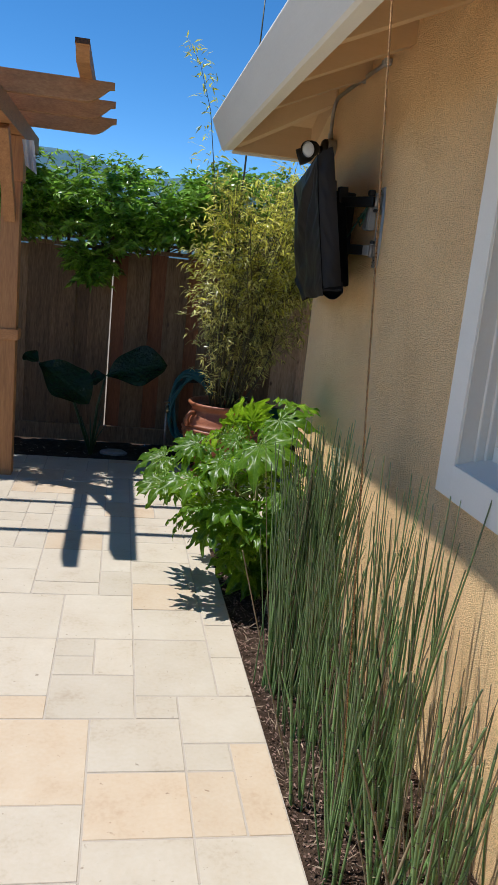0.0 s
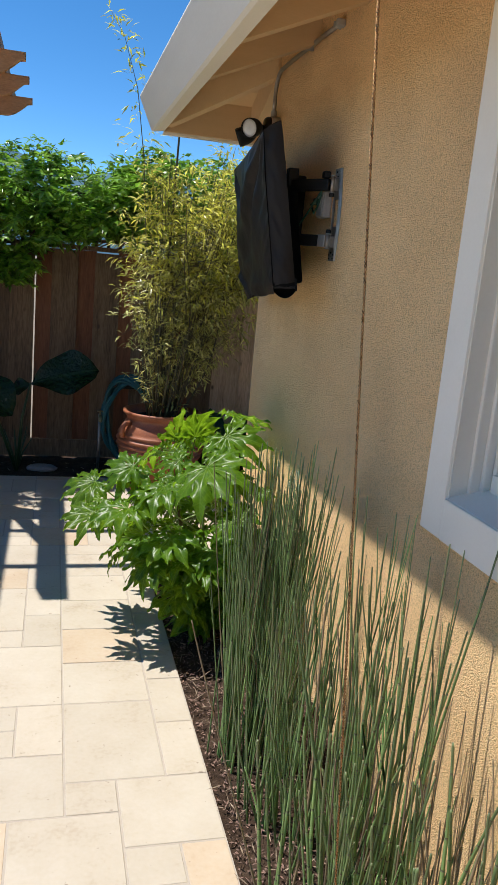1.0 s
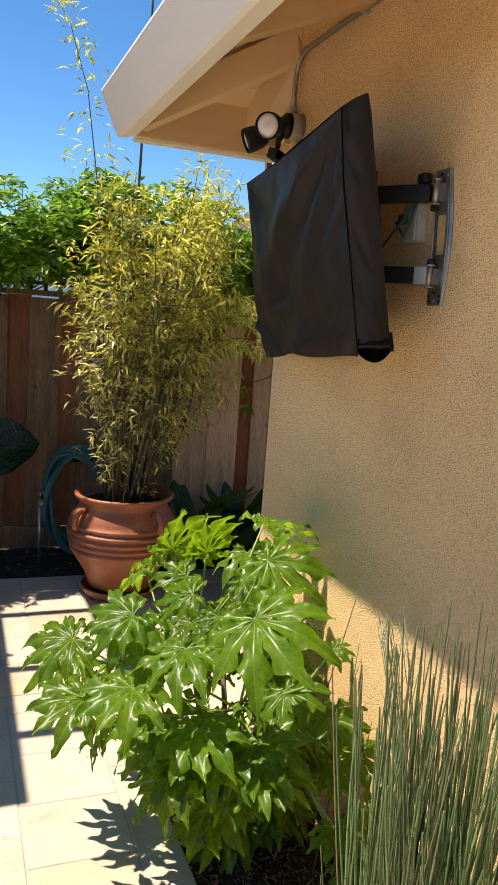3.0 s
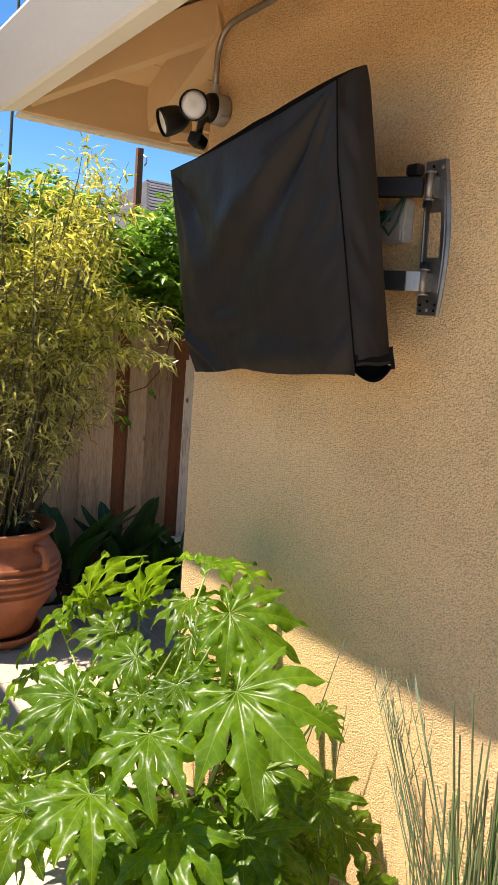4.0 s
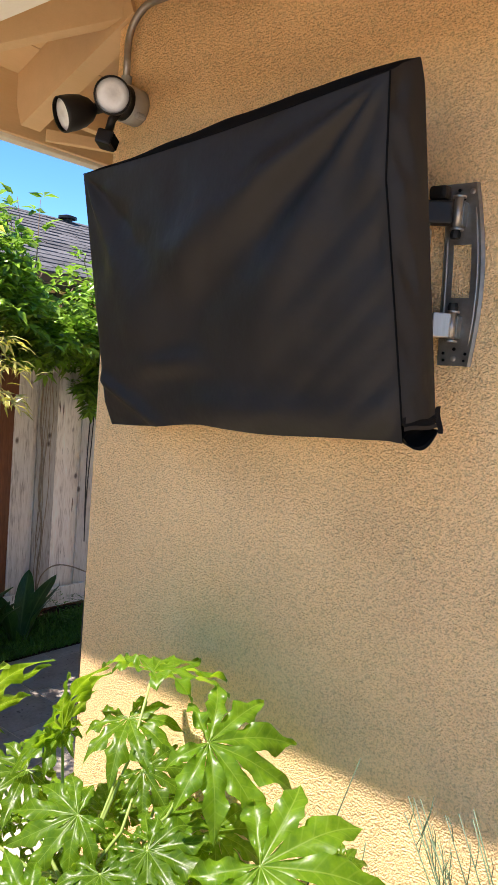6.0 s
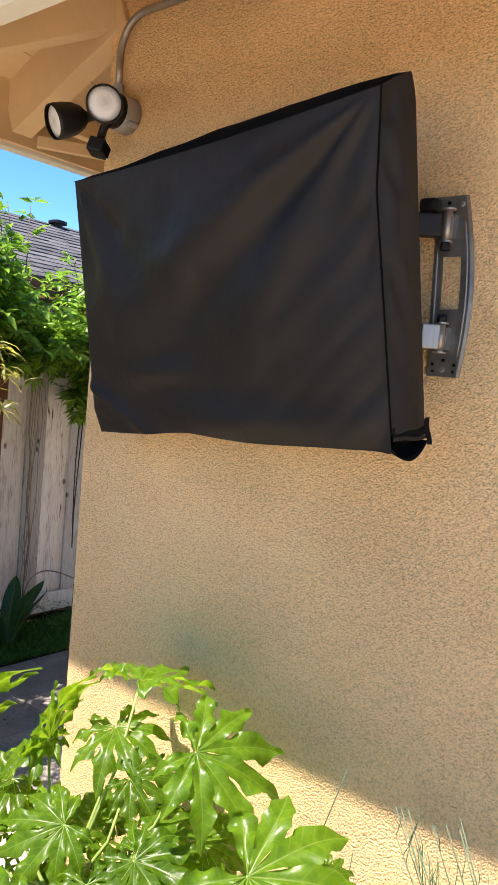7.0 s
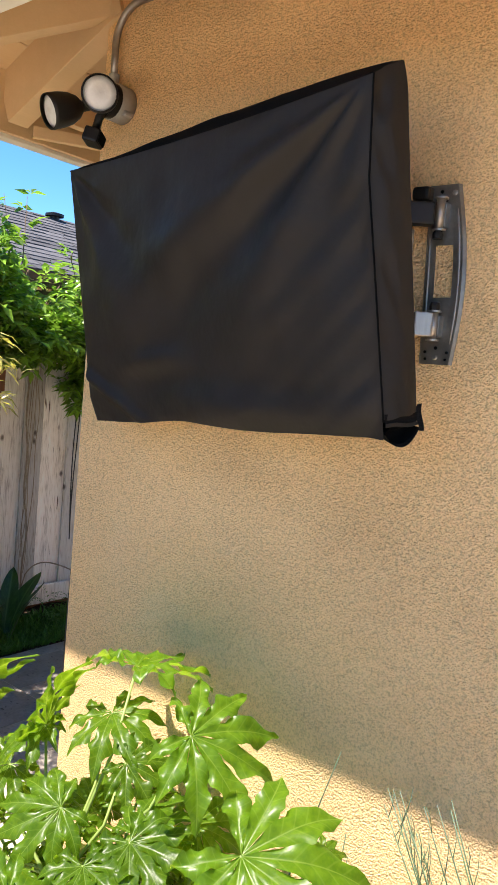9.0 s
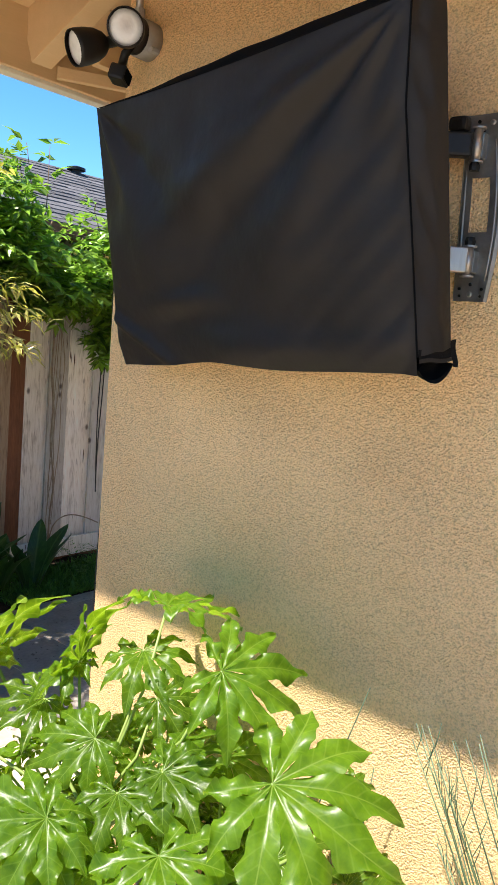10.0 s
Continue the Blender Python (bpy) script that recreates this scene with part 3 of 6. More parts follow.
for i in range(3):
    x0 = -0.655 + i * 0.235
    soffit_strip(boards_bm, x0, min(x0 + 0.231, 0.02), -6.0, CORNER + 0.58 * (-x0 / 0.62) - 0.02)
end_z = lambda y: 3.235 - SLOPE * (y - CORNER)
for i in range(3):
    y0 = CORNER + 0.655 - (i + 1) * 0.235 + 0.004
    y1 = y0 + 0.231
    pts = [(-(y0 - CORNER) * 0.94, y0), (5.0, y0), (5.0, y1), (-(y1 - CORNER) * 0.94, y1)]
    low = [boards_bm.verts.new((x, y, end_z(y))) for x, y in pts]
    high = [boards_bm.verts.new((x, y, end_z(y) + 0.018)) for x, y in pts]
    boards_bm.faces.new(low)
    boards_bm.faces.new(high[::-1])
    for k in range(4):
        boards_bm.faces.new((low[k], high[k], high[(k + 1) % 4], low[(k + 1) % 4]))
bmesh.ops.recalc_face_normals(boards_bm, faces=boards_bm.faces)
soffit = part("ceiling_eave_boards", boards_bm, SOFFIT)
tagged(soffit, "tan painted eave boards under the roof edge", "soffit", kind="structure")

# box gutter along the wall side, plain fascia across the end
gutter_bm = bmesh.new()
sec = [(-0.586, 2.770), (-0.640, 2.774), (-0.655, 2.784), (-0.742, 2.980), (-0.740, 2.992), (-0.730, 2.992), (-0.645, 2.800), (-0.610, 2.790), (-0.606, 2.992), (-0.586, 2.992)]
near = [gutter_bm.verts.new((x, -6.2, z)) for x, z in sec]
far = [gutter_bm.verts.new((x, 6.235 + min((-0.586 - x) * 1.8, 0.125), z)) for x, z in sec]
n = len(sec)
for i in range(n):
    gutter_bm.faces.new((near[i], near[(i + 1) % n], far[(i + 1) % n], far[i]))
cap = [gutter_bm.verts.new((x, 6.2345 + min((-0.586 - x) * 1.8, 0.125), z)) for x, z in (sec[0], sec[1], sec[2], sec[3], sec[9])]
gutter_bm.faces.new(cap)
bmesh.ops.recalc_face_normals(gutter_bm, faces=gutter_bm.faces)
gutter = part("trim_gutter", gutter_bm, FASCIA)
tagged(gutter, "wide pale painted box gutter along the eave", "gutter", kind="structure")
fascia_end = part("trim_fascia_end", box((-0.585, END_Y - 0.024, 2.772), (7.0, END_Y, 3.00), 0.002), SOFFIT)
tagged(fascia_end, "tan painted fascia board across the end of the eave", "fascia", kind="structure")
drip = part("trim_drip", box((-0.585, END_Y + 0.001, 2.758), (7.0, END_Y + 0.06, 2.775), 0.004), FASCIA)
tagged(drip, "pale lower edge of the end fascia", "fascia", kind="structure")

# rafter tails along the wall, the hip rafter and the tails round the corner
rafters = thing("eave_rafters", "tan painted rafter tails under the roof boards", "rafter", (0, 5, 2.9), kind="structure")
for y in (4.96, 4.27, 3.58, 2.84, 2.10, 1.36, 0.62, -0.12):
    part("rafter", beam((-0.582, y, roof_under(-0.582) - 0.083), (0.05, y, roof_under(0.05) - 0.083), 0.085, 0.15), SOFFIT, rafters)
part("hip_rafter", beam((-0.575, END_Y - 0.035, 2.862), (0.03, CORNER - 0.03, 3.145), 0.06, 0.145), SOFFIT, rafters)
for x in (0.025, 0.76, 1.44, 2.18):
    deep = 0.19 if x < 0.5 else 0.15
    drop = deep * 0.546
    part("rafter", beam((x, END_Y - 0.02, end_z(END_Y - 0.02) - drop), (x, CORNER - 0.04, end_z(CORNER - 0.04) - drop), 0.085, deep), SOFFIT, rafters)
part("block", box((0.07, END_Y - 0.34, 2.775), (0.715, END_Y - 0.30, 2.865), 0.003), SOFFIT, rafters)

part("block", beam((0.085, 6.19, 2.790), (0.345, 6.04, 2.790), 0.03, 0.042), SOFFIT, rafters)

# ---- window ----
window = thing("window_1", "white framed window with a wide painted surround", "window", (0, 2.25, 1.2), kind="structure")
T = 0.137
for nm, lo3, hi3 in (("casing", (-0.022, W_Y1, W_Z0 - T), (0.012, W_Y1 + T, W_Z1 + T)), ("casing", (-0.022, W_Y0 - T, W_Z0 - T), (0.012, W_Y0, W_Z1 + T)),
                     ("sill_casing", (-0.024, W_Y0, W_Z0 - T), (0.012, W_Y1, W_Z0)), ("head_casing", (-0.024, W_Y0, W_Z1), (0.012, W_Y1, W_Z1 + T))):
    part(nm, box(lo3, hi3, 0.006), TRIM, window)
# stepped reveal: each step stands deeper in the wall and further into the opening
for x0, x1, w in ((-0.012, 0.052, 0.004), (0.052, 0.088, 0.016), (0.088, 0.118, 0.030), (0.118, 0.158, 0.048)):
    part("frame_step", box((x0, W_Y1 - w, W_Z0 + 0.004), (x1, W_Y1 - 0.0005, W_Z1 - 0.0005), 0.005), TRIM, window)
    part("frame_step", box((x0, W_Y0 + 0.0005, W_Z0 + 0.004), (x1, W_Y0 + w, W_Z1 - 0.0005), 0.005), TRIM, window)
    part("head_step", box((x0, W_Y0 + w, W_Z1 - w), (x1, W_Y1 - w, W_Z1 - 0.0005), 0.005), TRIM, window)
sill_bm = bmesh.new()
sv = [sill_bm.verts.new((x, y, z)) for y in (W_Y0 + 0.001, W_Y1 - 0.001) for x, z in ((-0.014, W_Z0 - 0.03), (-0.014, W_Z0 + 0.002), (0.158, W_Z0 + 0.050), (0.158, W_Z0 - 0.03))]
for f in ((0, 1, 2, 3), (7, 6, 5, 4), (0, 4, 5, 1), (1, 5, 6, 2), (2, 6, 7, 3), (3, 7, 4, 0)):
    sill_bm.faces.new([sv[q] for q in f])
bmesh.ops.recalc_face_normals(sill_bm, faces=sill_bm.faces)
part("sill", sill_bm, TRIM, window)
part("lower_rail", box((0.105, W_Y0 + 0.048, W_Z0 + 0.036), (0.150, W_Y1 - 0.048, W_Z0 + 0.095), 0.004), TRIM, window)
part("meeting_stile", box((0.108, 2.22, W_Z0 + 0.095), (0.148, 2.28, W_Z1 - 0.078), 0.004), TRIM, window)
part("pane", box((0.126, W_Y0 + 0.04, W_Z0 + 0.08), (0.132, W_Y1 - 0.04, W_Z1 - 0.07)), GLASS, window).visible_shadow = False

# ---- planting bed along the wall ----
noise_at = lambda x, y, s: noise.noise(Vector((x * s, y * s, 3.1)))
bed = finish("planting_bed", sheet(lambda u, v: (BED + 0.004 + u * (-BED - 0.004), -3.0 + v * (CORNER - 0.252 + 3.0),
                                   -0.028 + 0.018 * noise_at(u * 0.6, v * 8.4, 9) + 0.012 * noise_at(u * 0.6, v * 8.4, 31)), 40, 360), SOIL, smooth=True)
tagged(bed, "narrow bed of dark soil and bark between paving and wall", "planting bed", kind="structure")
far_bed = finish("planting_bed_fence", sheet(lambda u, v: (-7.6 + u * 12.2, PATIO_END + 0.004 + v * (FENCE_Y + 0.3 - PATIO_END),
                                             -0.02 + 0.05 * v + 0.03 * noise_at(u * 12, v * 0.9, 5) + 0.012 * noise_at(u * 12, v * 0.9, 23)), 300, 26), SOIL, smooth=True)
tagged(far_bed, "dark soil bed along the foot of the fence", "planting bed", kind="structure")


def chips(name, material, label, x0, x1, y0, y1, z, count, size, seed, wide=0.42):
    rng = np.random.default_rng(seed)
    base = np.stack([rng.uniform(x0, x1, count), rng.uniform(y0, y1, count), z + rng.uniform(-0.004, 0.022, count)], 1)
    a = rng.uniform(0, 2 * math.pi, count)
    way = np.stack([np.cos(a), np.sin(a), rng.normal(0, 0.3, count)], 1)
    up3 = np.stack([rng.normal(0, 0.5, count), rng.normal(0, 0.5, count), np.ones(count)], 1)
    ob = finish(name, blades(base, way, up3, rng.uniform(0.6, 1.6, count) * size, rng.uniform(0.6, 1.4, count) * size * wide, 0.15, 0.0), material)
    return tagged(ob, label, "mulch", kind="stuff")


chips("bark_mulch", BARK, "brown bark chips scattered over the bed", BED + 0.01, -0.01, -2.5, 5.3, -0.02, 14000, 0.016, 4)
chips("dry_stalk_litter", LITTER, "pale dry stalks and leaf litter on the soil", BED + 0.02, -0.01, 0.5, 5.0, -0.008, 900, 0.055, 5, 0.08)
chips("fallen_leaves", LITTER, "dry leaves fallen on the far bed", -3.5, 3.5, PATIO_END + 0.05, 8.3, 0.0, 200, 0.04, 6)

# ---- fence ----
fence = thing("fence", "weathered board fence of brown planks and red-brown posts with a lattice top", "fence", (0, FENCE_Y, 0.1), kind="structure")
rng_f = random.Random(11)
shared = {}
FENCE_TOP = 1.99
# joints along the fence, red-brown boards set back between the front ones
JOINTS = [(-2.245, 0), (-2.004, 0), (-1.771, 0), (-1.637, 0), (-1.408, 2), (-1.269, 0), (-1.037, 2), (-0.88, 0), (-0.65, 2), (-0.507, 0), (-0.29, 0), (-0.07, 2), (0.07, 0), (0.30, 0),
                (0.586, 0), (0.85, 2), (0.975, 0), (1.121, 0), (1.334, 2), (1.485, 1), (1.663, 1), (1.824, 1), (2.061, 1), (2.21, 1)]
joints = list(JOINTS)
x = -2.245
while x > -7.4:
    x -= rng_f.uniform(0.19, 0.24)
    joints.insert(0, (x, 0))
    x -= 0.14
    joints.insert(0, (x, 2))
x = 2.40
while x < 6.1:
    joints.append((x, 1))
    x += rng_f.uniform(0.15, 0.23)
joints.append((x, 1))
for i, ((x0, sort), (x1, _)) in enumerate(zip(joints, joints[1:])):
    red = sort == 2
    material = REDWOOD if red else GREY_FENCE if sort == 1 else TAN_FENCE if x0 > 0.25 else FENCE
    w = round(x1 - x0 + (0.03 if red else -0.012 if x1 == -1.408 else 0.004), 3)
    back = (sort == 1 or sort == 0 and x0 > 0.25) and i % 2 == 1
    if back:
        w = round(w + 0.03, 3)
    key = (material.name, w)
    if key not in shared:
        me = bpy.data.meshes.new("board")
        b = box((0, 0, 0.17), (w, 0.019, FENCE_TOP), 0.003)
        b.to_mesh(me)
        b.free()
        me.materials.append(material)
        shared[key] = me
    ob = new("fence_board", shared[key])
    ob.parent = fence
    ob.matrix_parent_inverse = Matrix.Translation(-fence.location)
    ob.location = (x0 - (0.015 if back or red and x0 != -1.408 else 0.0), FENCE_Y + (0.024 if red or back else -0.011 if i % 2 else 0.001) + rng_f.uniform(-0.005, 0.005), rng_f.uniform(-0.012, 0.012))
    ob.rotation_euler = (rng_f.uniform(-0.003, 0.003), rng_f.uniform(-0.001, 0.001), 0)
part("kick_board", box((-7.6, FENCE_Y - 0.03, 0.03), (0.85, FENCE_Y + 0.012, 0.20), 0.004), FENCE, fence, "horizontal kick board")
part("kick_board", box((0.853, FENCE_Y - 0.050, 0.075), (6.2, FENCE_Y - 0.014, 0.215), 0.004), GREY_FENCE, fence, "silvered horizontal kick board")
part("ground_board", box((0.853, FENCE_Y + 0.050, -0.10), (6.2, FENCE_Y + 0.070, 0.30), 0.004), REDWOOD, fence, "dark board behind the foot of the fence")
part("cap_rail", box((-7.6, FENCE_Y - 0.055, FENCE_TOP + 0.004), (6.2, FENCE_Y + 0.07, FENCE_TOP + 0.044), 0.004), FENCE, fence)
part("top_rail", box((-7.6, FENCE_Y - 0.02, 2.46), (6.2, FENCE_Y + 0.06, 2.50), 0.004), FENCE, fence)
lat = bmesh.new()
k = -7.6
while k < 6.2:
    box((k, FENCE_Y + 0.008, FENCE_TOP + 0.045), (k + 0.03, FENCE_Y + 0.016, 2.46), bm=lat)
    k += 0.11
for z in (2.09, 2.20, 2.31, 2.42):
    box((-7.6, FENCE_Y + 0.018, z - 0.015), (6.2, FENCE_Y + 0.026, z + 0.015), bm=lat)
lattice = part("lattice", lat, FENCE, fence, "square wooden lattice panel")
lattice["kind"] = "stuff"
# plain fences that close the yard
for nm, lo3, hi3 in (("fence_left", (-13.1, -5.7, -0.08), (-13.0, FENCE_Y + 0.1, 2.0)), ("fence_behind", (-13.0, -5.7, -0.08), (0.0, -5.6, 2.0)), ("fence_beyond", (-13.0, FENCE_Y, -0.08), (-7.62, FENCE_Y + 0.1, 2.0))):
    tagged(part(nm, box(lo3, hi3), FENCE), "plain board fence closing the yard", "fence", kind="structure")
stake = thing("wooden_stake", "slim wooden stake standing above the fence with a hook", "stake", (1.0, FENCE_Y + 0.06, 2.0))
part("stake", box((0.975, FENCE_Y + 0.075, 1.4), (1.022, FENCE_Y + 0.12, 3.265), 0.003), REDWOOD, stake)
part("hook", tube([(1.018, FENCE_Y + 0.07, 3.215), (1.03, FENCE_Y + 0.04, 3.195), (1.027, FENCE_Y + 0.03, 3.155), (1.02, FENCE_Y + 0.045, 3.135)], 0.006, 6), PLATE_STEEL, stake)

# ---- distance ----
def hill_point(u, v):
    x = -900 + u * 2600
    top = 146 + 26 * math.sin(u * 7.0 + 1.2) + 30 * noise.noise(Vector((u * 7, 0, 2))) + 10 * noise.noise(Vector((u * 30, 0, 7)))
    return (x, 900 + 60 * math.sin(u * 5) + 160 * v, -2 + max(top, 20) * (1 - (1 - v) ** 1.5) + 6 * noise.noise(Vector((u * 60, v * 9, 1))) * v)


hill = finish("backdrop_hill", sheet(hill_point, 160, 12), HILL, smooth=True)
tagged(hill, "hazy blue-green wooded hill far off", "hill", kind="structure")

neighbour = thing("neighbour_house", "neighbouring house with a grey shingled roof behind the fence", "house", (6, 13, 0))
part("wall", box((2.6, 11.2, -0.09), (13.0, 15.5, 2.75)), STUCCO, neighbour)
rb = bmesh.new()
ev = [(2.0, 10.4, 2.84), (13.6, 10.4, 2.84), (13.6, 15.6, 2.84), (2.0, 15.6, 2.84)]
rg = [(3.2, 13.0, 3.95), (11.4, 13.0, 3.95)]
vv = [rb.verts.new(p) for p in ev + rg]
for f in ((0, 1, 5, 4), (1, 2, 5), (2, 3, 4, 5), (3, 0, 4), (3, 2, 1, 0)):
    rb.faces.new([vv[q] for q in f])
part("roof", rb, ROOFING, neighbour)
rows = 17
for r in range(rows):
    t0, t1 = r / rows, (r + 1) / rows
    y0, y1 = 10.4 + 2.6 * t0, 10.4 + 2.6 * t1
    z0, z1 = 2.84 + 1.11 * t0, 2.84 + 1.11 * t1
    sb = bmesh.new()
    xx = 2.05 + 1.2 * t0
    rs = random.Random(r)
    while xx < 9.0:
        wd = rs.uniform(0.16, 0.32)
        lift = rs.uniform(0.012, 0.022)
        q = [(xx, y0, z0 + lift), (xx + wd - 0.006, y0, z0 + lift), (xx + wd - 0.006, y1, z1 + 0.006), (xx, y1, z1 + 0.006)]
        low = [sb.verts.new(p) for p in q]
        bot = [sb.verts.new((p[0], p[1], p[2] - 0.012)) for p in q[:2]]
        sb.faces.new(low)
        sb.faces.new((low[0], bot[0], bot[1], low[1]))
        xx += wd
    ob = part("shingle_course", sb, ROOFING, neighbour)
vent = part("roof_vent", lathe([(0.07, -0.05), (0.07, 0.05), (0.13, 0.05), (0.13, 0.085), (0.04, 0.11)], 20, m=Matrix.Translation((5.07, 12.9, 3.90))), BLACK, neighbour, "dark round roof vent")


# ---- covered television on its wall bracket ----
F_NB, F_NT = Vector((-0.275, 4.368, 1.850)), Vector((-0.377, 4.416, 2.538))
F_FB, F_FT = Vector((-0.148, 5.442, 1.762)), Vector((-0.266, 5.476, 2.484))
B_NB, B_NT = Vector((-0.184, 4.345, 1.885)), Vector((-0.308, 4.386, 2.590))
B_FB, B_FT = Vector((-0.060, 5.445, 1.80)), Vector((-0.200, 5.476, 2.500))
FRONT_N = (F_NT - F_NB).cross(F_FB - F_NB).normalized()
if FRONT_N.x > 0:
    FRONT_N = -FRONT_N
bump_at = lambda t, c, w: math.exp(-((t - c) / w) ** 2)


def fold_height(u, v):
    """Soft folds that run out from the near top corner, and a sag at the hem."""
    a, b = u * 1.1, (1 - v) * 0.74
    r = math.hypot(a, b)
    th = math.degrees(math.atan2(b, a + 1e-6))
    grow = min(r / 0.35, 1) * math.exp(-r * 1.0)
    h = grow * (0.036 * bump_at(th, 23, 7) - 0.032 * bump_at(th, 36, 7) + 0.017 * bump_at(th, 49, 8) - 0.011 * bump_at(th, 64, 9))
    h += 0.017 * noise.noise(Vector((u * 4 + v * 3, v * 9.5 + u * 11, 6.0))) * math.exp(-u / 0.16)
    far = math.hypot((1 - u) * 1.1, (1 - v) * 0.74)
    far3 = math.hypot((1 - u) * 1.1, v * 0.74)
    th2 = math.degrees(math.atan2((1 - v) * 0.74, (1 - u) * 1.1 + 1e-6))
    h += 0.016 * min(far / 0.1, 1) * math.exp(-far * 1.6) * (bump_at(th2, 62, 9) - bump_at(th2, 42, 9))
    h += 0.028 * bump_at(v, 0.07, 0.06) * (1 - u) * bump_at(u, 0.35, 0.3) - 0.016 * bump_at(v, 0.20, 0.10) * bump_at(u, 0.62, 0.25)
    h += 0.030 * math.sin(math.pi * u) * bump_at(v, 0.12 + 0.12 * math.sin(2.4 * u), 0.05) * bump_at(u, 0.72, 0.16)
    h += 0.016 * noise.noise(Vector((u * 3.2, v * 2.6, 4.2))) + 0.007 * noise.noise(Vector((u * 6.5 + v * 3, v * 4.5, 7.7))) + 0.003 * noise.noise(Vector((u * 11, v * 9, 1.1)))
    h += 0.030 * bump_at((1 - u) * 1.1 + v * 1.25, 0.27, 0.040) * max(0.0, 1 - far3 / 0.45)
    edge = min(u / 0.03, (1 - u) / 0.03, 1) * min((1 - v) / 0.04, 1)
    # the far bottom corner is tucked in along a crease
    tuck = max(0.0, 1 - (1 - u) / 0.17 - v / 0.10)
    return h * max(edge, 0) * (1 - min(tuck * 3, 1)) - 0.018 * tuck + 0.032 * math.sin(math.pi * u) * max(math.sin(math.pi * v), 0.0) ** 0.7


def hem(u):
    return 0.014 * bump_at(u, 0.62, 0.16) - 0.014 * (1 - u) ** 2 + 0.0025 * math.sin(u * 15)


def front(u, v):
    p = F_NB.lerp(F_FB, u).lerp(F_NT.lerp(F_FT, u), v)
    # the side seam bows a little
    p = p + Vector((-0.10, 0.995, 0)) * 0.017 * min(v / 0.72, (1 - v) / 0.28) * (1 - u) ** 6
    p.z += hem(u) * (1 - v) ** 4 - 0.010 * math.sin(math.pi * u) * v ** 6
    return p + FRONT_N * fold_height(u, v)


tv = thing("covered_television", "television under a loose black fabric cover on a wall bracket", "television", (-0.22, 4.9, 1.8))
part_sheet = lambda name, f, nu, nv, mat=COVER, label="": finish(name, sheet(f, nu, nv), mat, tv, label, True)
part_sheet("front_panel", front, 150, 100)


def blunt(a):
    """How far the near top corner at the back is rounded off."""
    return 0.008 * max(0.0, (a - 0.45) / 0.55) ** 2


def side(u, v):
    a, b = front(0.0, v), B_NB.lerp(B_NT, v)
    p = a.lerp(b, u)
    bow = 0.010 * noise.noise(Vector((u * 2.2, v * 11 + u * 2, 3.3))) * math.sin(math.pi * min(u * 1.6, 1)) + 0.006 * math.sin(math.pi * u) * (0.5 + 0.5 * math.sin(v * 9 + 1)) + 0.006 * math.sin(math.pi * u)
    dent = 0.022 * bump_at(v, 0.93, 0.05) * bump_at(u, 0.28, 0.16)
    high = max(0.0, (v - 0.90) / 0.10) ** 2
    p = p + Vector((0, 0.7, -1.0)) * blunt(u) * high
    return p + Vector((0, -1, 0)) * (bow - dent) * (1 - v ** 10) + Vector((0, 0, 0.0035 * noise.noise(Vector((u * 4, v * 14, 9)))))


hem_line = lambda u: 0.056 - 0.036 * u
part_sheet("side_panel", lambda u, v: side(u, hem_line(u) + (1 - hem_line(u)) * v), 16, 100)


def top(u, v):
    a, b = front(u, 1.0), B_NT.lerp(B_FT, u) + Vector((0, 0, 0.018 * math.sin(math.pi * u)))
    p = a.lerp(b, v)
    p += Vector((0, 0.7, -1.0)) * blunt(v) * max(0.0, 1 - u / 0.06) ** 2
    p.z += 0.008 * math.sin(math.pi * v) * min(u / 0.03, 1) + 0.004 * min(u / 0.03, 1) * noise.noise(Vector((u * 9, v, 2)))
    return p


# same fabric as the front, coloured darker for the shade on top
part_sheet("top_panel", top, 150, 10, MATTE_BLACK, "top of the cover, its fabric coloured black for shade")


def back(u, v):
    b0, b1 = B_NB.lerp(B_FB, u), B_NT.lerp(B_FT, u) + Vector((0, 0, 0.018 * math.sin(math.pi * u)))
    p = b0.lerp(b1, v) + Vector((0, 0.7, -1.0)) * blunt(1.0) * max(0.0, 1 - u / 0.06) ** 2 * max(0.0, (v - 0.90) / 0.10) ** 2
    return p + Vector((0.03 * math.sin(math.pi * v) * math.sin(math.pi * u), 0, hem(u) * (1 - v)))


part_sheet("back_panel", back, 30, 30)
part_sheet("far_side_panel", lambda u, v: front(1.0, v).lerp(back(1.0, v), u) + Vector((0, 0.012 * math.sin(math.pi * u), 0)), 10, 60)
# black sheet closes the open bottom and stands for the shade inside
part_sheet("underside", lambda u, v: front(u, 0.0).lerp(back(u, 0.0), v) + Vector((0, 0, 0.012 + 0.02 * math.sin(math.pi * v))), 30, 8, MATTE_BLACK, "black sheet standing in for the shaded open underside")
part("seam", tube([front(0, i / 60) + Vector((-0.001, -0.002, 0)) for i in range(3, 61)], 0.0022, 6), MATTE_BLACK, tv, "black sewn seam", True)
part("top_seam", tube([front(i / 60, 1.0) + Vector((-0.001, 0, 0.001)) for i in range(0, 61)], 0.0013, 6), MATTE_BLACK, tv, "", True)
# open corner of the hem with its hook tape
def corner(u, v, sink=0.0):
    """On the plane of the side, near its foot; sink goes into the cover."""
    return F_NB.lerp(B_NB, u) + (F_NT - F_NB) * v + Vector((0.25, 0.97, 0)) * sink


def mouth(u):
    """The lower lip of the open corner hangs in a round bag."""
    return 0.004 - 0.062 * math.sin(math.pi * min(u * 0.90 + 0.03, 1.0)) ** 0.8 - 0.014 * u


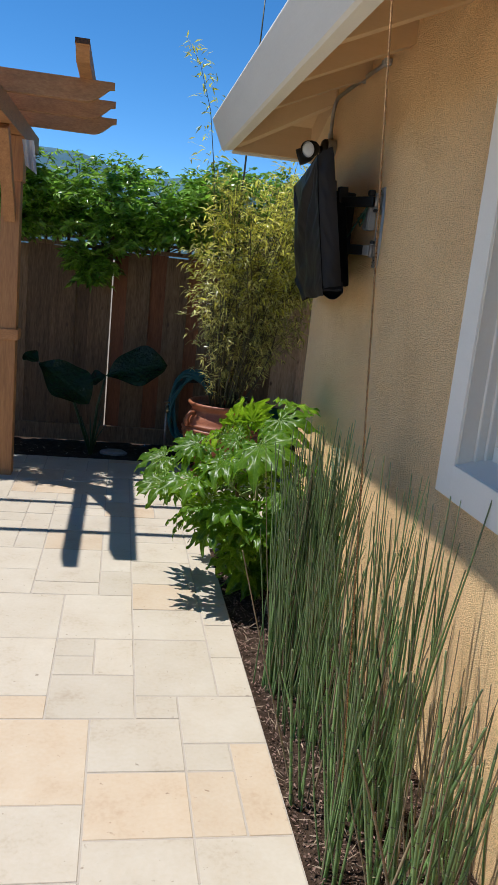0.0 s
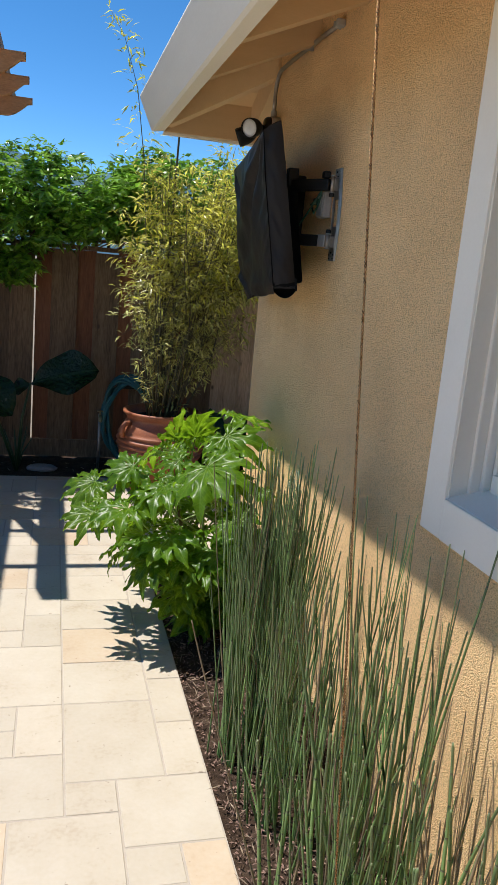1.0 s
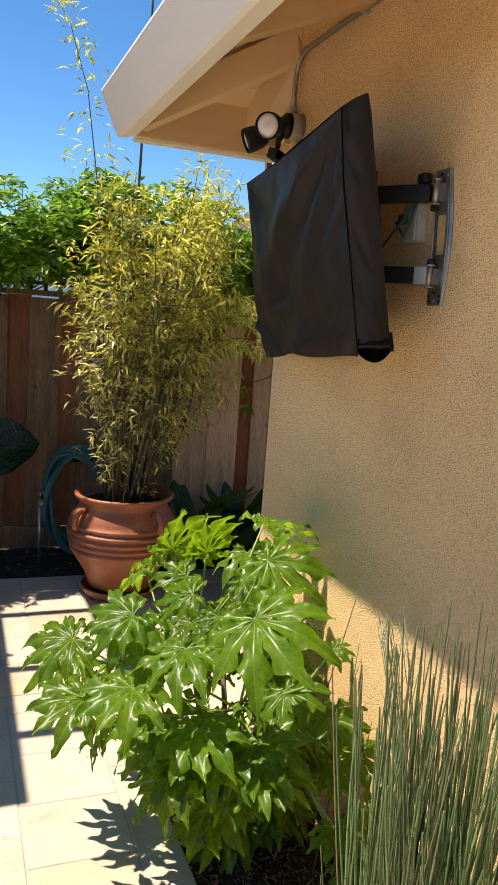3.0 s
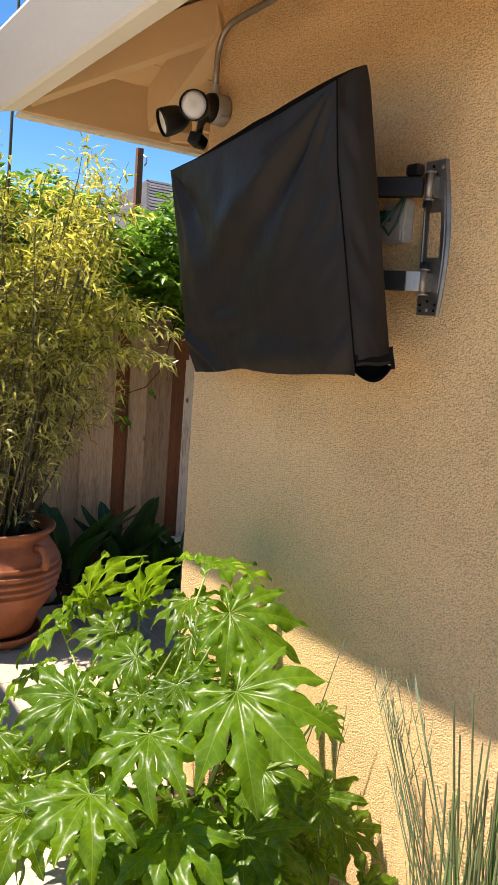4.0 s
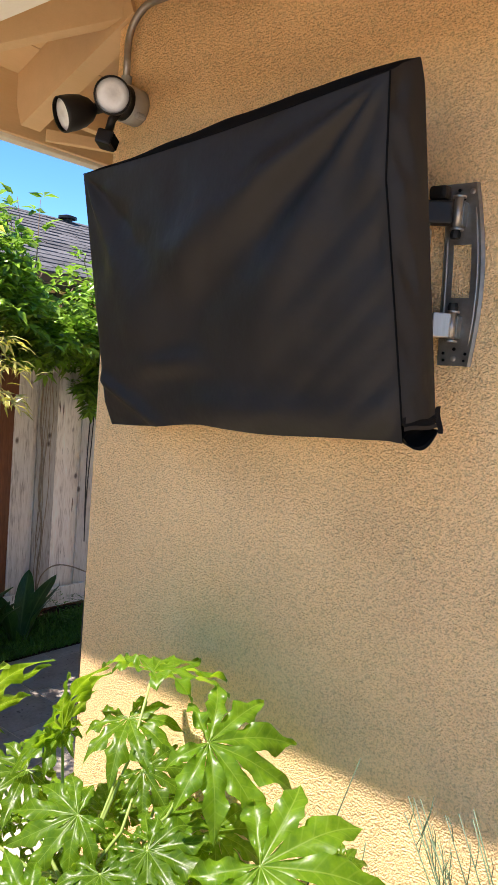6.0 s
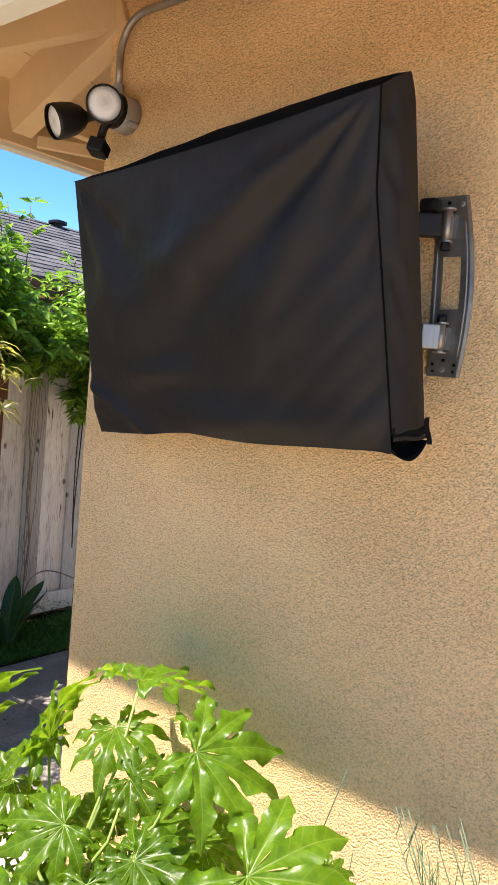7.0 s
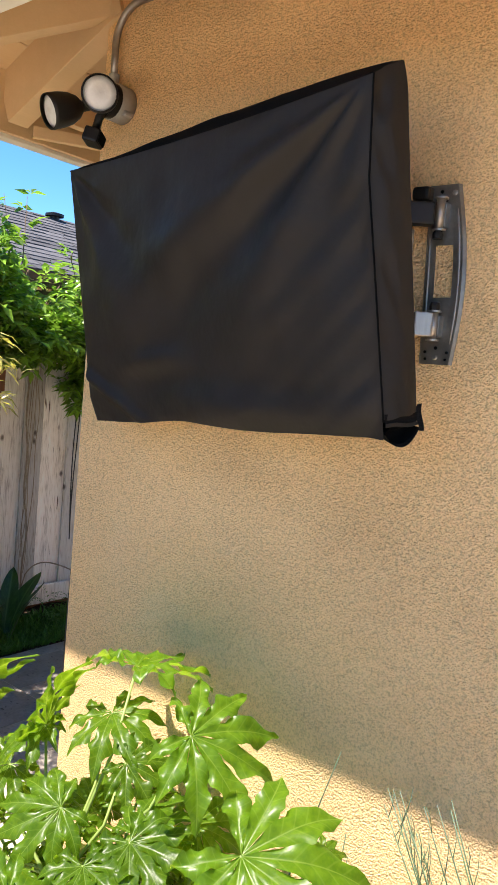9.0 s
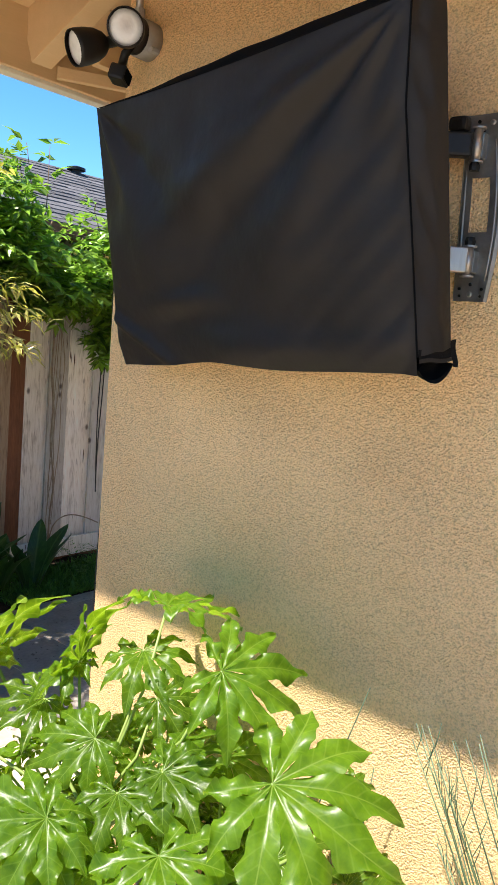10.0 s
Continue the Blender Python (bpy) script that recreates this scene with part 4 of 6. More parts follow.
wave = lambda u: 0.0015 * math.sin(u * 7)
part_sheet("hem_tape", lambda u, v: corner(u * 1.03, hem_line(u) - 0.028 * v + wave(u), -0.002 - 0.002 * math.sin(math.pi * u)), 14, 3, VELCRO, "brown-black hook tape")
part_sheet("hem_strap", lambda u, v: corner(u * 1.03, hem_line(u) - 0.028 - 0.012 * v + wave(u) * 2, -0.004 - 0.003 * math.sin(math.pi * u)), 14, 3, COVER, "grey edge of the strap")
# shade inside the open corner is a sunk black sheet
part_sheet("hem_pocket", lambda u, v: corner(u * 1.06, (hem_line(u) - 0.038) * (1 - v) + mouth(u) * v, 0.030 * math.sin(math.pi * v) ** 0.7 + 0.002), 14, 10, MATTE_BLACK, "black sheet standing in for the shaded open hem corner")
part_sheet("hem_lip", lambda u, v: corner(u * 1.06, mouth(u) + 0.010 * v * math.sin(math.pi * u), -0.003 + 0.006 * v), 18, 3, VELCRO, "turned-out lower lip")
part_sheet("hem_flap", lambda u, v: corner(0.97 + 0.11 * u * (1 - 0.9 * (v - 0.45) ** 2), 0.045 - 0.080 * v - 0.004 * u * v, -0.004 - 0.006 * u + 0.004 * math.sin(v * 5)), 6, 10, VELCRO, "loose dark corner flap")

bracket = thing("wall_bracket", "steel swivel wall bracket with black arms", "bracket", (0, 4.42, 2.22))
# pressed plate with a bowed edge and a slot through which the wall shows
BZ0, BZ1 = 2.008, 2.420


def plate_y(s, z):
    """Along the wall: the plate's edge at s = 0 and its bowed edge at s = 1."""
    t = (z - BZ0) / (BZ1 - BZ0)
    return (4.446 + 0.018 * t) * (1 - s) + (4.364 - 0.022 * math.sin(math.pi * t) + 0.022 * t) * s


bm = bmesh.new()
levels = [BZ0 + (BZ1 - BZ0) * k / 24 for k in range(25)]
across = (0.0, 0.06, 0.26, 0.70, 0.94, 1.0)
lift = (-0.003, -0.0085, -0.0070, -0.0070, -0.0095, -0.003)
layers = [[[bm.verts.new((lift[i] + back, plate_y(s, z), z)) for i, s in enumerate(across)] for z in levels] for back in (0.0, 0.0024)]
kept = [(j, i) for j in range(24) for i in range(5) if not (i == 2 and 2.150 < levels[j] and levels[j + 1] < 2.290)]
for j, i in kept:
    for g in layers:
        bm.faces.new((g[j][i], g[j][i + 1], g[j + 1][i + 1], g[j + 1][i]))
    for dj, di, c in ((0, -1, ((0, 0), (1, 0))), (0, 1, ((0, 1), (1, 1))), (-1, 0, ((0, 0), (0, 1))), (1, 0, ((1, 0), (1, 1)))):
        if (j + dj, i + di) not in kept:
            (a, b), (c, d) = c
            bm.faces.new((layers[0][j + a][i + b], layers[0][j + c][i + d], layers[1][j + c][i + d], layers[1][j + a][i + b]))
part("back_plate", bm, PLATE_STEEL, bracket, "dark pressed steel plate with a long slot")
for s, z0, z1 in ((0.86, 2.055, 2.365), (0.12, 2.085, 2.300)):
    part("plate_bead", tube([(-0.0095, plate_y(s, z0 + (z1 - z0) * k / 14), z0 + (z1 - z0) * k / 14) for k in range(15)], [0.0008] + [0.0022] * 13 + [0.0008], 6), STEEL, bracket, "bright pressed bead", True)
for z0, y0, rows in ((2.400, 4.425, ((-0.028, 0.0, 0.0065), (0.004, 0.004, 0.004), (0.012, -0.014, 0.003), (-0.010, -0.016, 0.003))),
                     (2.030, 4.404, ((0.0, -0.006, 0.0065), (-0.028, 0.006, 0.0035), (-0.026, -0.010, 0.003), (0.026, 0.006, 0.0035), (0.024, -0.010, 0.003), (0.0, 0.016, 0.004)))):
    for dy, dz, r in rows:
        at = Vector((-0.0092, y0 + dy, z0 + dz))
        part("bolt", lathe([(r, 0), (r, 0.002), (r * 0.7, 0.0036), (r * 0.3, 0.004)], 12, m=turned(at, at + Vector((-1, 0, 0)))), GALVANISED if r > 0.005 else MATTE_BLACK, bracket)
for z0, z1 in ((2.314, 2.382), (2.064, 2.126)):
    yb = 4.418 if z0 > 2.2 else 4.406
    part("hinge_barrel", lathe([(0.0, z0), (0.0095, z0), (0.0095, z1), (0.0, z1)], 20, m=Matrix.Translation((-0.032, yb, 0))), STEEL, bracket, "bright steel hinge barrel", True)
    for zz in (z0 - 0.004, z1):
        part("hinge_washer", lathe([(0.0, zz), (0.0155, zz), (0.0155, zz + 0.004), (0.0, zz + 0.004)], 20, m=Matrix.Translation((-0.030, yb, 0))), STEEL, bracket)
    zn = z0 - 0.022 if z0 > 2.2 else z1 + 0.004
    part("hinge_nut", lathe([(0.012, zn), (0.013, zn + 0.009), (0.010, zn + 0.018)], 8, m=Matrix.Translation((-0.032, yb, 0))), BLACK, bracket)
    part("hinge_neck", box((-0.026, yb - 0.012, z0 + 0.006), (-0.002, yb + 0.012, z1 - 0.006), 0.003), PLATE_STEEL, bracket)
part("upper_arm", beam(Vector((-0.040, 4.430, 2.346)), Vector((-0.24, 4.69, 2.340)), 0.034, 0.052, bevel=0.006), BLACK, bracket, "black upper arm")
part("arm_cap", box((-0.070, 4.432, 2.374), (-0.036, 4.476, 2.406), 0.010), BLACK, bracket, "black plastic cap")
part("lower_arm", beam(Vector((-0.040, 4.416, 2.096)), Vector((-0.20, 4.63, 2.096)), 0.03, 0.052, bevel=0.004), BLACK, bracket, "black lower arm")
part("lower_clamp", beam(Vector((-0.036, 4.410, 2.096)), Vector((-0.060, 4.442, 2.096)), 0.033, 0.055, bevel=0.003), STEEL, bracket, "bright clamp")
part("cross_brace", beam(Vector((-0.16, 4.60, 2.06)), Vector((-0.17, 4.61, 2.42)), 0.05, 0.05, up=(1, 0, 0), bevel=0.005), BLACK, bracket)
part("screen_plate", beam(Vector((-0.195, 4.66, 2.00)), Vector((-0.245, 4.66, 2.44)), 0.26, 0.03, up=(1, 0, 0), bevel=0.005), BLACK, bracket)

# black block added where only shade lies between the bracket arms
part("mount_box", box((-0.20, 4.80, 2.06), (-0.035, 5.10, 2.42), 0.012), BLACK, bracket, "black block standing in for the shade between the arms")
housing = box((-0.070, 4.50, 1.895), (0.045, 5.28, 2.33), 0.02)
for v in housing.verts:
    v.co.x += -0.150 - 0.175 * (v.co.z - 1.895) + 0.115 * (v.co.y - 4.43)
part("screen_back", housing, MATTE_BLACK, tv, "black rear housing of the screen")
outlet = thing("outlet_box", "grey weatherproof outlet box on the stucco behind the bracket", "outlet", (0, 4.53, 2.26))
part("box", box((-0.040, 4.492, 2.205), (-0.0002, 4.580, 2.325), 0.008), BOX_GREY, outlet)
part("cover_plate", box((-0.047, 4.498, 2.212), (-0.040, 4.574, 2.318), 0.003), BOX_GREY, outlet)
part("plug", box((-0.070, 4.535, 2.262), (-0.047, 4.565, 2.292), 0.005), CORD, outlet, "green plug")
cord_pts = [(-0.068, 4.55, 2.275), (-0.085, 4.545, 2.262), (-0.080, 4.505, 2.22), (-0.068, 4.49, 2.255), (-0.062, 4.475, 2.31), (-0.06, 4.47, 2.335)]
cord = thing("power_cord", "green power cord looping behind the bracket", "cord", (-0.07, 4.5, 2.25))
part("cord", tube(cord_pts, 0.0042, 8), CORD, cord, "", True)
part("cord_tail", tube([(-0.062, 4.478, 2.32), (-0.085, 4.53, 2.25), (-0.12, 4.60, 2.16), (-0.16, 4.68, 2.10)], 0.0042, 8), CORD, cord, "", True)

# ---- floodlight, conduit, cable ----
lamp = thing("floodlight", "black twin-head floodlight with a motion sensor", "floodlight", (0, 5.54, 2.75))
LB = Vector((0, 5.572, 2.765))
part("junction_box", lathe([(0.0, 0), (0.057, 0.0), (0.057, 0.052), (0.053, 0.056), (0.0, 0.056)], 28, m=turned((-0.0005, LB.y, LB.z), (-1, LB.y, LB.z))), BOX_GREY, lamp, "round grey metal junction box", True)
for a in (40, 220):
    q = Vector((-0.01, LB.y + 0.060 * math.cos(radians(a)), LB.z + 0.060 * math.sin(radians(a))))
    part("box_lug", lathe([(0.010, 0), (0.010, 0.03), (0.006, 0.034)], 10, m=turned(q, q + Vector((-1, 0, 0)))), BOX_GREY, lamp)
part("base_plate", lathe([(0.0, 0), (0.054, 0.0), (0.052, 0.018), (0.040, 0.032), (0.0, 0.034)], 28, m=turned((-0.056, LB.y, LB.z), (-1, LB.y, LB.z))), BLACK, lamp, "", True)


def head(face, way, length=0.105):
    """A lamp head: rounded black shell, rim and frosted lens."""
    face, way = Vector(face), Vector(way).normalized()
    m = turned(face, face - way)
    h = part("lamp_head", lathe([(0.049, -0.012), (0.0525, -0.012), (0.054, 0.0), (0.053, 0.03), (0.048, 0.06), (0.036, 0.086), (0.018, length), (0.002, length + 0.004)], 32, m=m, closed=False), BLACK, lamp, "black rounded lamp head", True)
    part("lens", lathe([(0.0, -0.006), (0.030, -0.005), (0.0485, 0.0), (0.0485, 0.004), (0.0, 0.004)], 32, m=m), LENS, h, "frosted white lens", True)
    return face - way * length


tail_a = head((-0.200, 5.452, 2.722), (-0.62, -0.66, -0.20))
tail_b = head((-0.208, 5.668, 2.700), (-0.84, 0.20, -0.36))
for tl in (tail_a, tail_b):
    part("knuckle", tube([tl, tl.lerp(Vector((-0.085, LB.y, LB.z - 0.01)), 0.55), Vector((-0.075, LB.y, LB.z - 0.01))], 0.017, 12), BLACK, lamp, "", True)
part("sensor_neck", tube([(-0.080, 5.560, 2.735), (-0.100, 5.572, 2.700), (-0.095, 5.59, 2.672)], 0.013, 10), BLACK, lamp, "", True)
sb = box((-0.031, -0.026, -0.023), (0.031, 0.026, 0.023), 0.008)
bmesh.ops.transform(sb, matrix=pose(-0.100, 5.592, 2.642, 12, 10, 32), verts=sb.verts)
sensor = part("motion_sensor", sb, BLACK, lamp, "black motion sensor block")
sb = box((-0.026, -0.030, -0.016), (0.026, -0.0265, 0.016), 0.003)
bmesh.ops.transform(sb, matrix=pose(-0.100, 5.592, 2.642, 12, 10, 32), verts=sb.verts)
part("sensor_window", sb, MATTE_BLACK, sensor)

conduit = thing("conduit", "bent grey metal conduit running under the eave to the floodlight", "conduit", (-0.02, 5.2, 3.0))
pipe = [(-0.028, 5.602, 2.83), (-0.028, 5.605, 2.93)]
for k in range(9):
    a = radians(90 * k / 8)
    pipe.append((-0.028, 5.605 - 0.11 * (1 - math.cos(a)), 2.955 + 0.11 * math.sin(a)))
pipe += [(-0.026, 5.2, 3.068), (-0.024, 4.8, 3.066), (-0.022, 4.58, 3.062)]
part("pipe", tube(pipe, 0.0115, 14), GALVANISED, conduit, "", True)
part("connector", tube([(-0.028, 5.602, 2.815), (-0.028, 5.602, 2.86)], 0.017, 14), BOX_GREY, conduit)
for y in (5.02, 4.62):
    part("strap", box((-0.039, y - 0.007, 3.052), (-0.0003, y + 0.007, 3.083), 0.004), BOX_GREY, conduit)
part("elbow_fitting", box((-0.042, 4.556, 3.048), (-0.0003, 4.592, 3.082), 0.008), BOX_GREY, conduit)
cable = thing("wall_cable", "thin black cable down the house corner", "cable", (0.03, CORNER, 1.0))
part("cable", tube([(0.012 + 0.006 * math.sin(z * 5), CORNER + 0.007, z) for z in np.linspace(0.02, 2.6, 30)], 0.006, 6), CABLE, cable, "", True)

# ---- rain chain ----
rain = thing("rain_chain", "twisted brown copper rain chain hanging from the eave", "rain chain", (-0.67, 2.25, 1.5))
A0, A1 = Vector((-0.735, 2.385, 2.985)), Vector((-0.576, 2.301, 0.46))
for ph in (0, math.pi):
    pts = []
    for k in range(1801):
        t = k / 1800
        a = ph + t * 2 * math.pi * 165
        p = A0.lerp(A1, t)
        pts.append(p + Vector((math.cos(a), math.sin(a), 0)) * 0.0018)
    part("strand", tube(pts, 0.0014, 5), COPPER, rain, "", True)

# ---- pergola ----
pergola = thing("pergola", "golden cedar pergola with scalloped rafter ends", "pergola", (-3.2, 6.8, 0))


def scalloped(a, b, w, h, axis):
    """A timber laid along x or y with an ogee cut under its last stretch at b."""
    a, b = Vector(a), Vector(b)
    d = (b - a).normalized()
    ln = (b - a).length
    prof = [(0, 0), (0, h)] + [(ln, h), (ln, h * 0.70), (ln - 0.035, h * 0.66)]
    for k in range(1, 9):
        t = k / 8
        prof.append((ln - 0.035 - 0.165 * t, h * 0.66 * (1 - math.sin(t * math.pi / 2))))
    side3 = Vector((0, 0, 1)).cross(d)
    bm = bmesh.new()
    for s in (-1, 1):
        vs = [bm.verts.new(a + d * p + Vector((0, 0, q)) + side3 * (s * w / 2)) for p, q in prof]
        bm.faces.new(vs if s < 0 else vs[::-1])
    bm.verts.ensure_lookup_table()
    n = len(prof)
    for k in range(n):
        bm.faces.new((bm.verts[k], bm.verts[(k + 1) % n], bm.verts[n + (k + 1) % n], bm.verts[n + k]))
    bmesh.ops.recalc_face_normals(bm, faces=bm.faces)
    return bm


PX, PY = -2.24, 7.10
for px in (PX, -4.5):
    part("post", box((px - 0.075, PY - 0.075, -0.005), (px + 0.075, PY + 0.075, 2.79), 0.006), CEDAR, pergola)
    part("post_collar", box((px - 0.095, PY - 0.095, 1.17), (px + 0.095, PY + 0.095, 1.26), 0.006), CEDAR_Y, pergola)
    part("post_cap_block", box((px - 0.100, PY - 0.090, 2.44), (px + 0.092, PY + 0.090, 2.785), 0.01), CEDAR, pergola)
    part("main_beam", scalloped((px, 8.25, 2.79), (px, 5.62, 2.79), 0.14, 0.15, "y"), CEDAR_Y, pergola)
    part("knee_brace", beam((px, PY - 0.60, 2.78), (px, PY - 0.06, 2.15), 0.09, 0.09), CEDAR, pergola)
for y in (6.14, 6.80, 7.56):
    part("rafter", scalloped((-5.2, y, 2.942), (-1.452, y, 2.942), 0.045, 0.145, "x"), CEDAR_Y, pergola)
for xq in (-1.645, -2.68, -3.55, -4.4):
    part("purlin", scalloped((xq, 8.2, 3.088), (xq, 5.52, 3.088), 0.085, 0.10, "y"), CEDAR_Y, pergola)
    part("purlin_end", box((xq - 0.044, 5.512, 3.158), (xq + 0.044, 5.5195, 3.189)), END_GRAIN, pergola)
shade = thing("shade_cloth", "small gathered white shade cloth tied under the pergola", "shade cloth", (-2.1, 6.9, 2.6))
finish("cloth", sheet(lambda u, v: (-2.155 + 0.09 * u + 0.03 * v, 6.93 + 0.02 * math.sin(u * 14) * (0.3 + v), 2.75 - 0.19 * v - 0.06 * u * v), 24, 10), CLOTH, shade, "", True)


# ---- potted bamboo ----
POT = Vector((-0.315, 7.36, 0))
pot = thing("terracotta_pot", "large ribbed terracotta pot with side handles on a saucer", "pot", POT)
at_pot = Matrix.Translation(POT)
prof = [(0.0, 0.075), (0.215, 0.075), (0.225, 0.10), (0.255, 0.18), (0.298, 0.25), (0.335, 0.310)]
for z in (0.345, 0.388, 0.431, 0.474, 0.517):
    prof += [(0.364 - abs(z - 0.46) * 0.24, z - 0.017), (0.379 - abs(z - 0.46) * 0.24, z - 0.010), (0.383 - abs(z - 0.46) * 0.24, z), (0.379 - abs(z - 0.46) * 0.24, z + 0.010), (0.364 - abs(z - 0.46) * 0.24, z + 0.017)]
prof += [(0.350, 0.555), (0.318, 0.60), (0.296, 0.635), (0.292, 0.655), (0.312, 0.675), (0.332, 0.695), (0.334, 0.712), (0.322, 0.72), (0.300, 0.712), (0.285, 0.67), (0.280, 0.60), (0.0, 0.60)]
part("body", lathe(prof, 64, m=at_pot), TERRACOTTA, pot, "", True)
for a in (-62, 118, 205, 28):
    d = Vector((math.cos(radians(a)), math.sin(radians(a)), 0))
    pts = [POT + d * r + Vector((0, 0, z)) for r, z in ((0.310, 0.618), (0.352, 0.622), (0.378, 0.592), (0.385, 0.550), (0.372, 0.512))]
    part("handle", tube(pts, [0.026, 0.022, 0.020, 0.022, 0.026], 12), TERRACOTTA, pot, "", True)
part("saucer", lathe([(0.0, 0.035), (0.235, 0.035), (0.258, 0.075), (0.270, 0.078), (0.272, 0.066), (0.245, 0.022), (0.0, 0.022)], 56, m=at_pot), TERRACOTTA, pot, "", True)
for a in (20, 110, 200, 290):
    q = POT + Vector((0.20 * math.cos(radians(a)), 0.20 * math.sin(radians(a)), 0))
    part("foot", box((q.x - 0.035, q.y - 0.035, -0.002), (q.x + 0.035, q.y + 0.035, 0.024), 0.006), WOODY, pot, "dark wooden foot")
part("soil", lathe([(0.0, 0.64), (0.2, 0.655), (0.281, 0.645)], 32, m=at_pot), SOIL, pot, "dark potting soil")

bamboo = thing("bamboo_plant", "bushy yellow-green bamboo filling the terracotta pot", "bamboo", POT + Vector((0, 0, 0.6)))
rng = np.random.default_rng(7)
culms = bmesh.new()
L_base, L_way, L_up, L_len, L_wid = [], [], [], [], []


def spray(p, d, n, size, rg):
    """A fan of narrow leaves at the end of a twig."""
    for _ in range(n):
        w = d + rg.normal(0, 0.55, 3)
        w[2] -= 0.25
        L_base.append(p + rg.normal(0, 0.02, 3))
        L_way.append(w)
        L_up.append(np.array([0, 0, 1.0]) + rg.normal(0, 0.4, 3))
        L_len.append(size * rg.uniform(0.6, 1.3))
        L_wid.append(size * rg.uniform(0.15, 0.25))


for c in range(46):
    a = rng.uniform(0, 2 * math.pi)
    r0 = 0.13 * math.sqrt(rng.uniform())
    foot = np.array([POT.x + r0 * math.cos(a), POT.y + r0 * math.sin(a), 0.63])
    spread = rng.uniform(0.1, 0.80)
    high = rng.uniform(1.75, 2.25) if c % 4 else rng.uniform(1.1, 1.8)
    lean = np.array([math.cos(a) * spread * (0.80 if math.cos(a) > 0 else 0.58) + 0.14, math.sin(a) * spread * 0.66, 0])
    bend = rng.normal(0, 0.05, 3)
    pts = []
    for k in range(15):
        t = k / 14
        pts.append(foot + np.array([0, 0, high * t * (1 - 0.06 * spread * t)]) + lean * t ** (1.3 if lean[0] > 0.1 else 2.5) + bend * math.sin(t * 5))
    tube(pts, [0.0075 * (1 - 0.75 * k / 14) for k in range(15)], 5, bm=culms)
    for k in range(2, 15):
        t = k / 14
        for _ in range(int(0.2 + (6.2 if c % 3 else 8.5) * min(t * t * 2.0 + 0.10, 1))):
            b = rng.uniform(0, 2 * math.pi)
            out = np.array([math.cos(b), math.sin(b), rng.uniform(-0.1, 0.6)])
            ln = rng.uniform(0.04, 0.20) * (0.35 + 0.85 * math.sin(math.pi * min(t * 0.9, 1))) * min(0.45 + t, 1.0)
            p = pts[k] + (pts[k - 1] - pts[k]) * rng.uniform() + out * ln
            if ln > 0.12:
                tube([pts[k], (pts[k] + p) / 2 + np.array([0, 0, 0.012]), p], 0.0016, 3, bm=culms)
            if noise.noise(Vector((p[0] * 5.0, p[1] * 5.0, p[2] * 5.5))) > -0.22:
                spray(p, out * 0.8, int(rng.integers(3, 7)), 0.081, rng)
# side culms that arch out over the fence boards
for c in range(9):
    reach, high = rng.uniform(0.62, 0.92), rng.uniform(1.15, 1.55)
    turn = rng.uniform(-0.35, 0.25)
    pts = [np.array([POT.x + 0.08 + reach * t ** 1.5, POT.y + turn * t, 0.64 + high * math.sin(t * 1.9) / math.sin(1.45) * 0.95]) for t in np.linspace(0, 1, 15)]
    tube(pts, [0.006 * (1 - 0.8 * k / 14) for k in range(15)], 5, bm=culms)
    for k in range(6, 15):
        for _ in range(4):
            b = rng.uniform(0, 2 * math.pi)
            out = np.array([math.cos(b), math.sin(b), rng.uniform(-0.4, 0.3)])
            spray(pts[k] + out * rng.uniform(0.02, 0.10), out * 0.6 + np.array([0.5, 0, -0.2]), int(rng.integers(3, 6)), 0.09, rng)
# shorter culms that fill the bush towards the house
rng_low = np.random.default_rng(77)
for c in range(10):
    reach, high = rng_low.uniform(0.30, 0.66), rng_low.uniform(0.70, 1.35)
    turn = rng_low.uniform(-0.20, 0.30)
    pts = [np.array([POT.x + 0.08 + reach * t ** 1.4, POT.y + turn * t, 0.64 + high * t * (1 - 0.12 * t)]) for t in np.linspace(0, 1, 12)]
    tube(pts, [0.005 * (1 - 0.8 * k / 11) for k in range(12)], 5, bm=culms)
    for k in range(5, 12):
        for _ in range(4):
            b = rng_low.uniform(0, 2 * math.pi)
            out = np.array([math.cos(b), math.sin(b), rng_low.uniform(-0.3, 0.5)])
            spray(pts[k] + out * rng_low.uniform(0.02, 0.13), out * 0.8, int(rng_low.integers(3, 6)), 0.078, rng_low)
# a tall dark culm and a sparse yellow one rising above the rest
tall = [(-0.36, 7.28, 0.64), (-0.37, 7.25, 1.6), (-0.355, 7.22, 2.4), (-0.345, 7.2, 3.0), (-0.322, 7.2, 3.7), (-0.310, 7.2, 4.25)]
tube(tall, [0.011, 0.010, 0.009, 0.008, 0.007, 0.004], 6, bm=culms)
loose = [np.array(p) for p in ((-0.42, 7.3, 0.7), (-0.52, 7.28, 1.8), (-0.60, 7.25, 2.7), (-0.68, 7.22, 3.2), (-0.80, 7.2, 3.55), (-0.92, 7.2, 3.72))]
tube(loose, [0.006, 0.005, 0.004, 0.003, 0.002, 0.0015], 5, bm=culms)
for k in range(105):
    t = rng.uniform(2.0, 4.95)
    p = loose[int(t)] + (loose[int(t) + 1] - loose[int(t)]) * (t % 1)
    b = rng.uniform(0, 2 * math.pi)
    out = np.array([math.cos(b), math.sin(b), rng.uniform(0.0, 0.6)])
    spray(p + out * rng.uniform(0.02, 0.14) * (5.4 - t) / 2.5, out, 1 if t > 3.4 else 2, 0.08, rng)
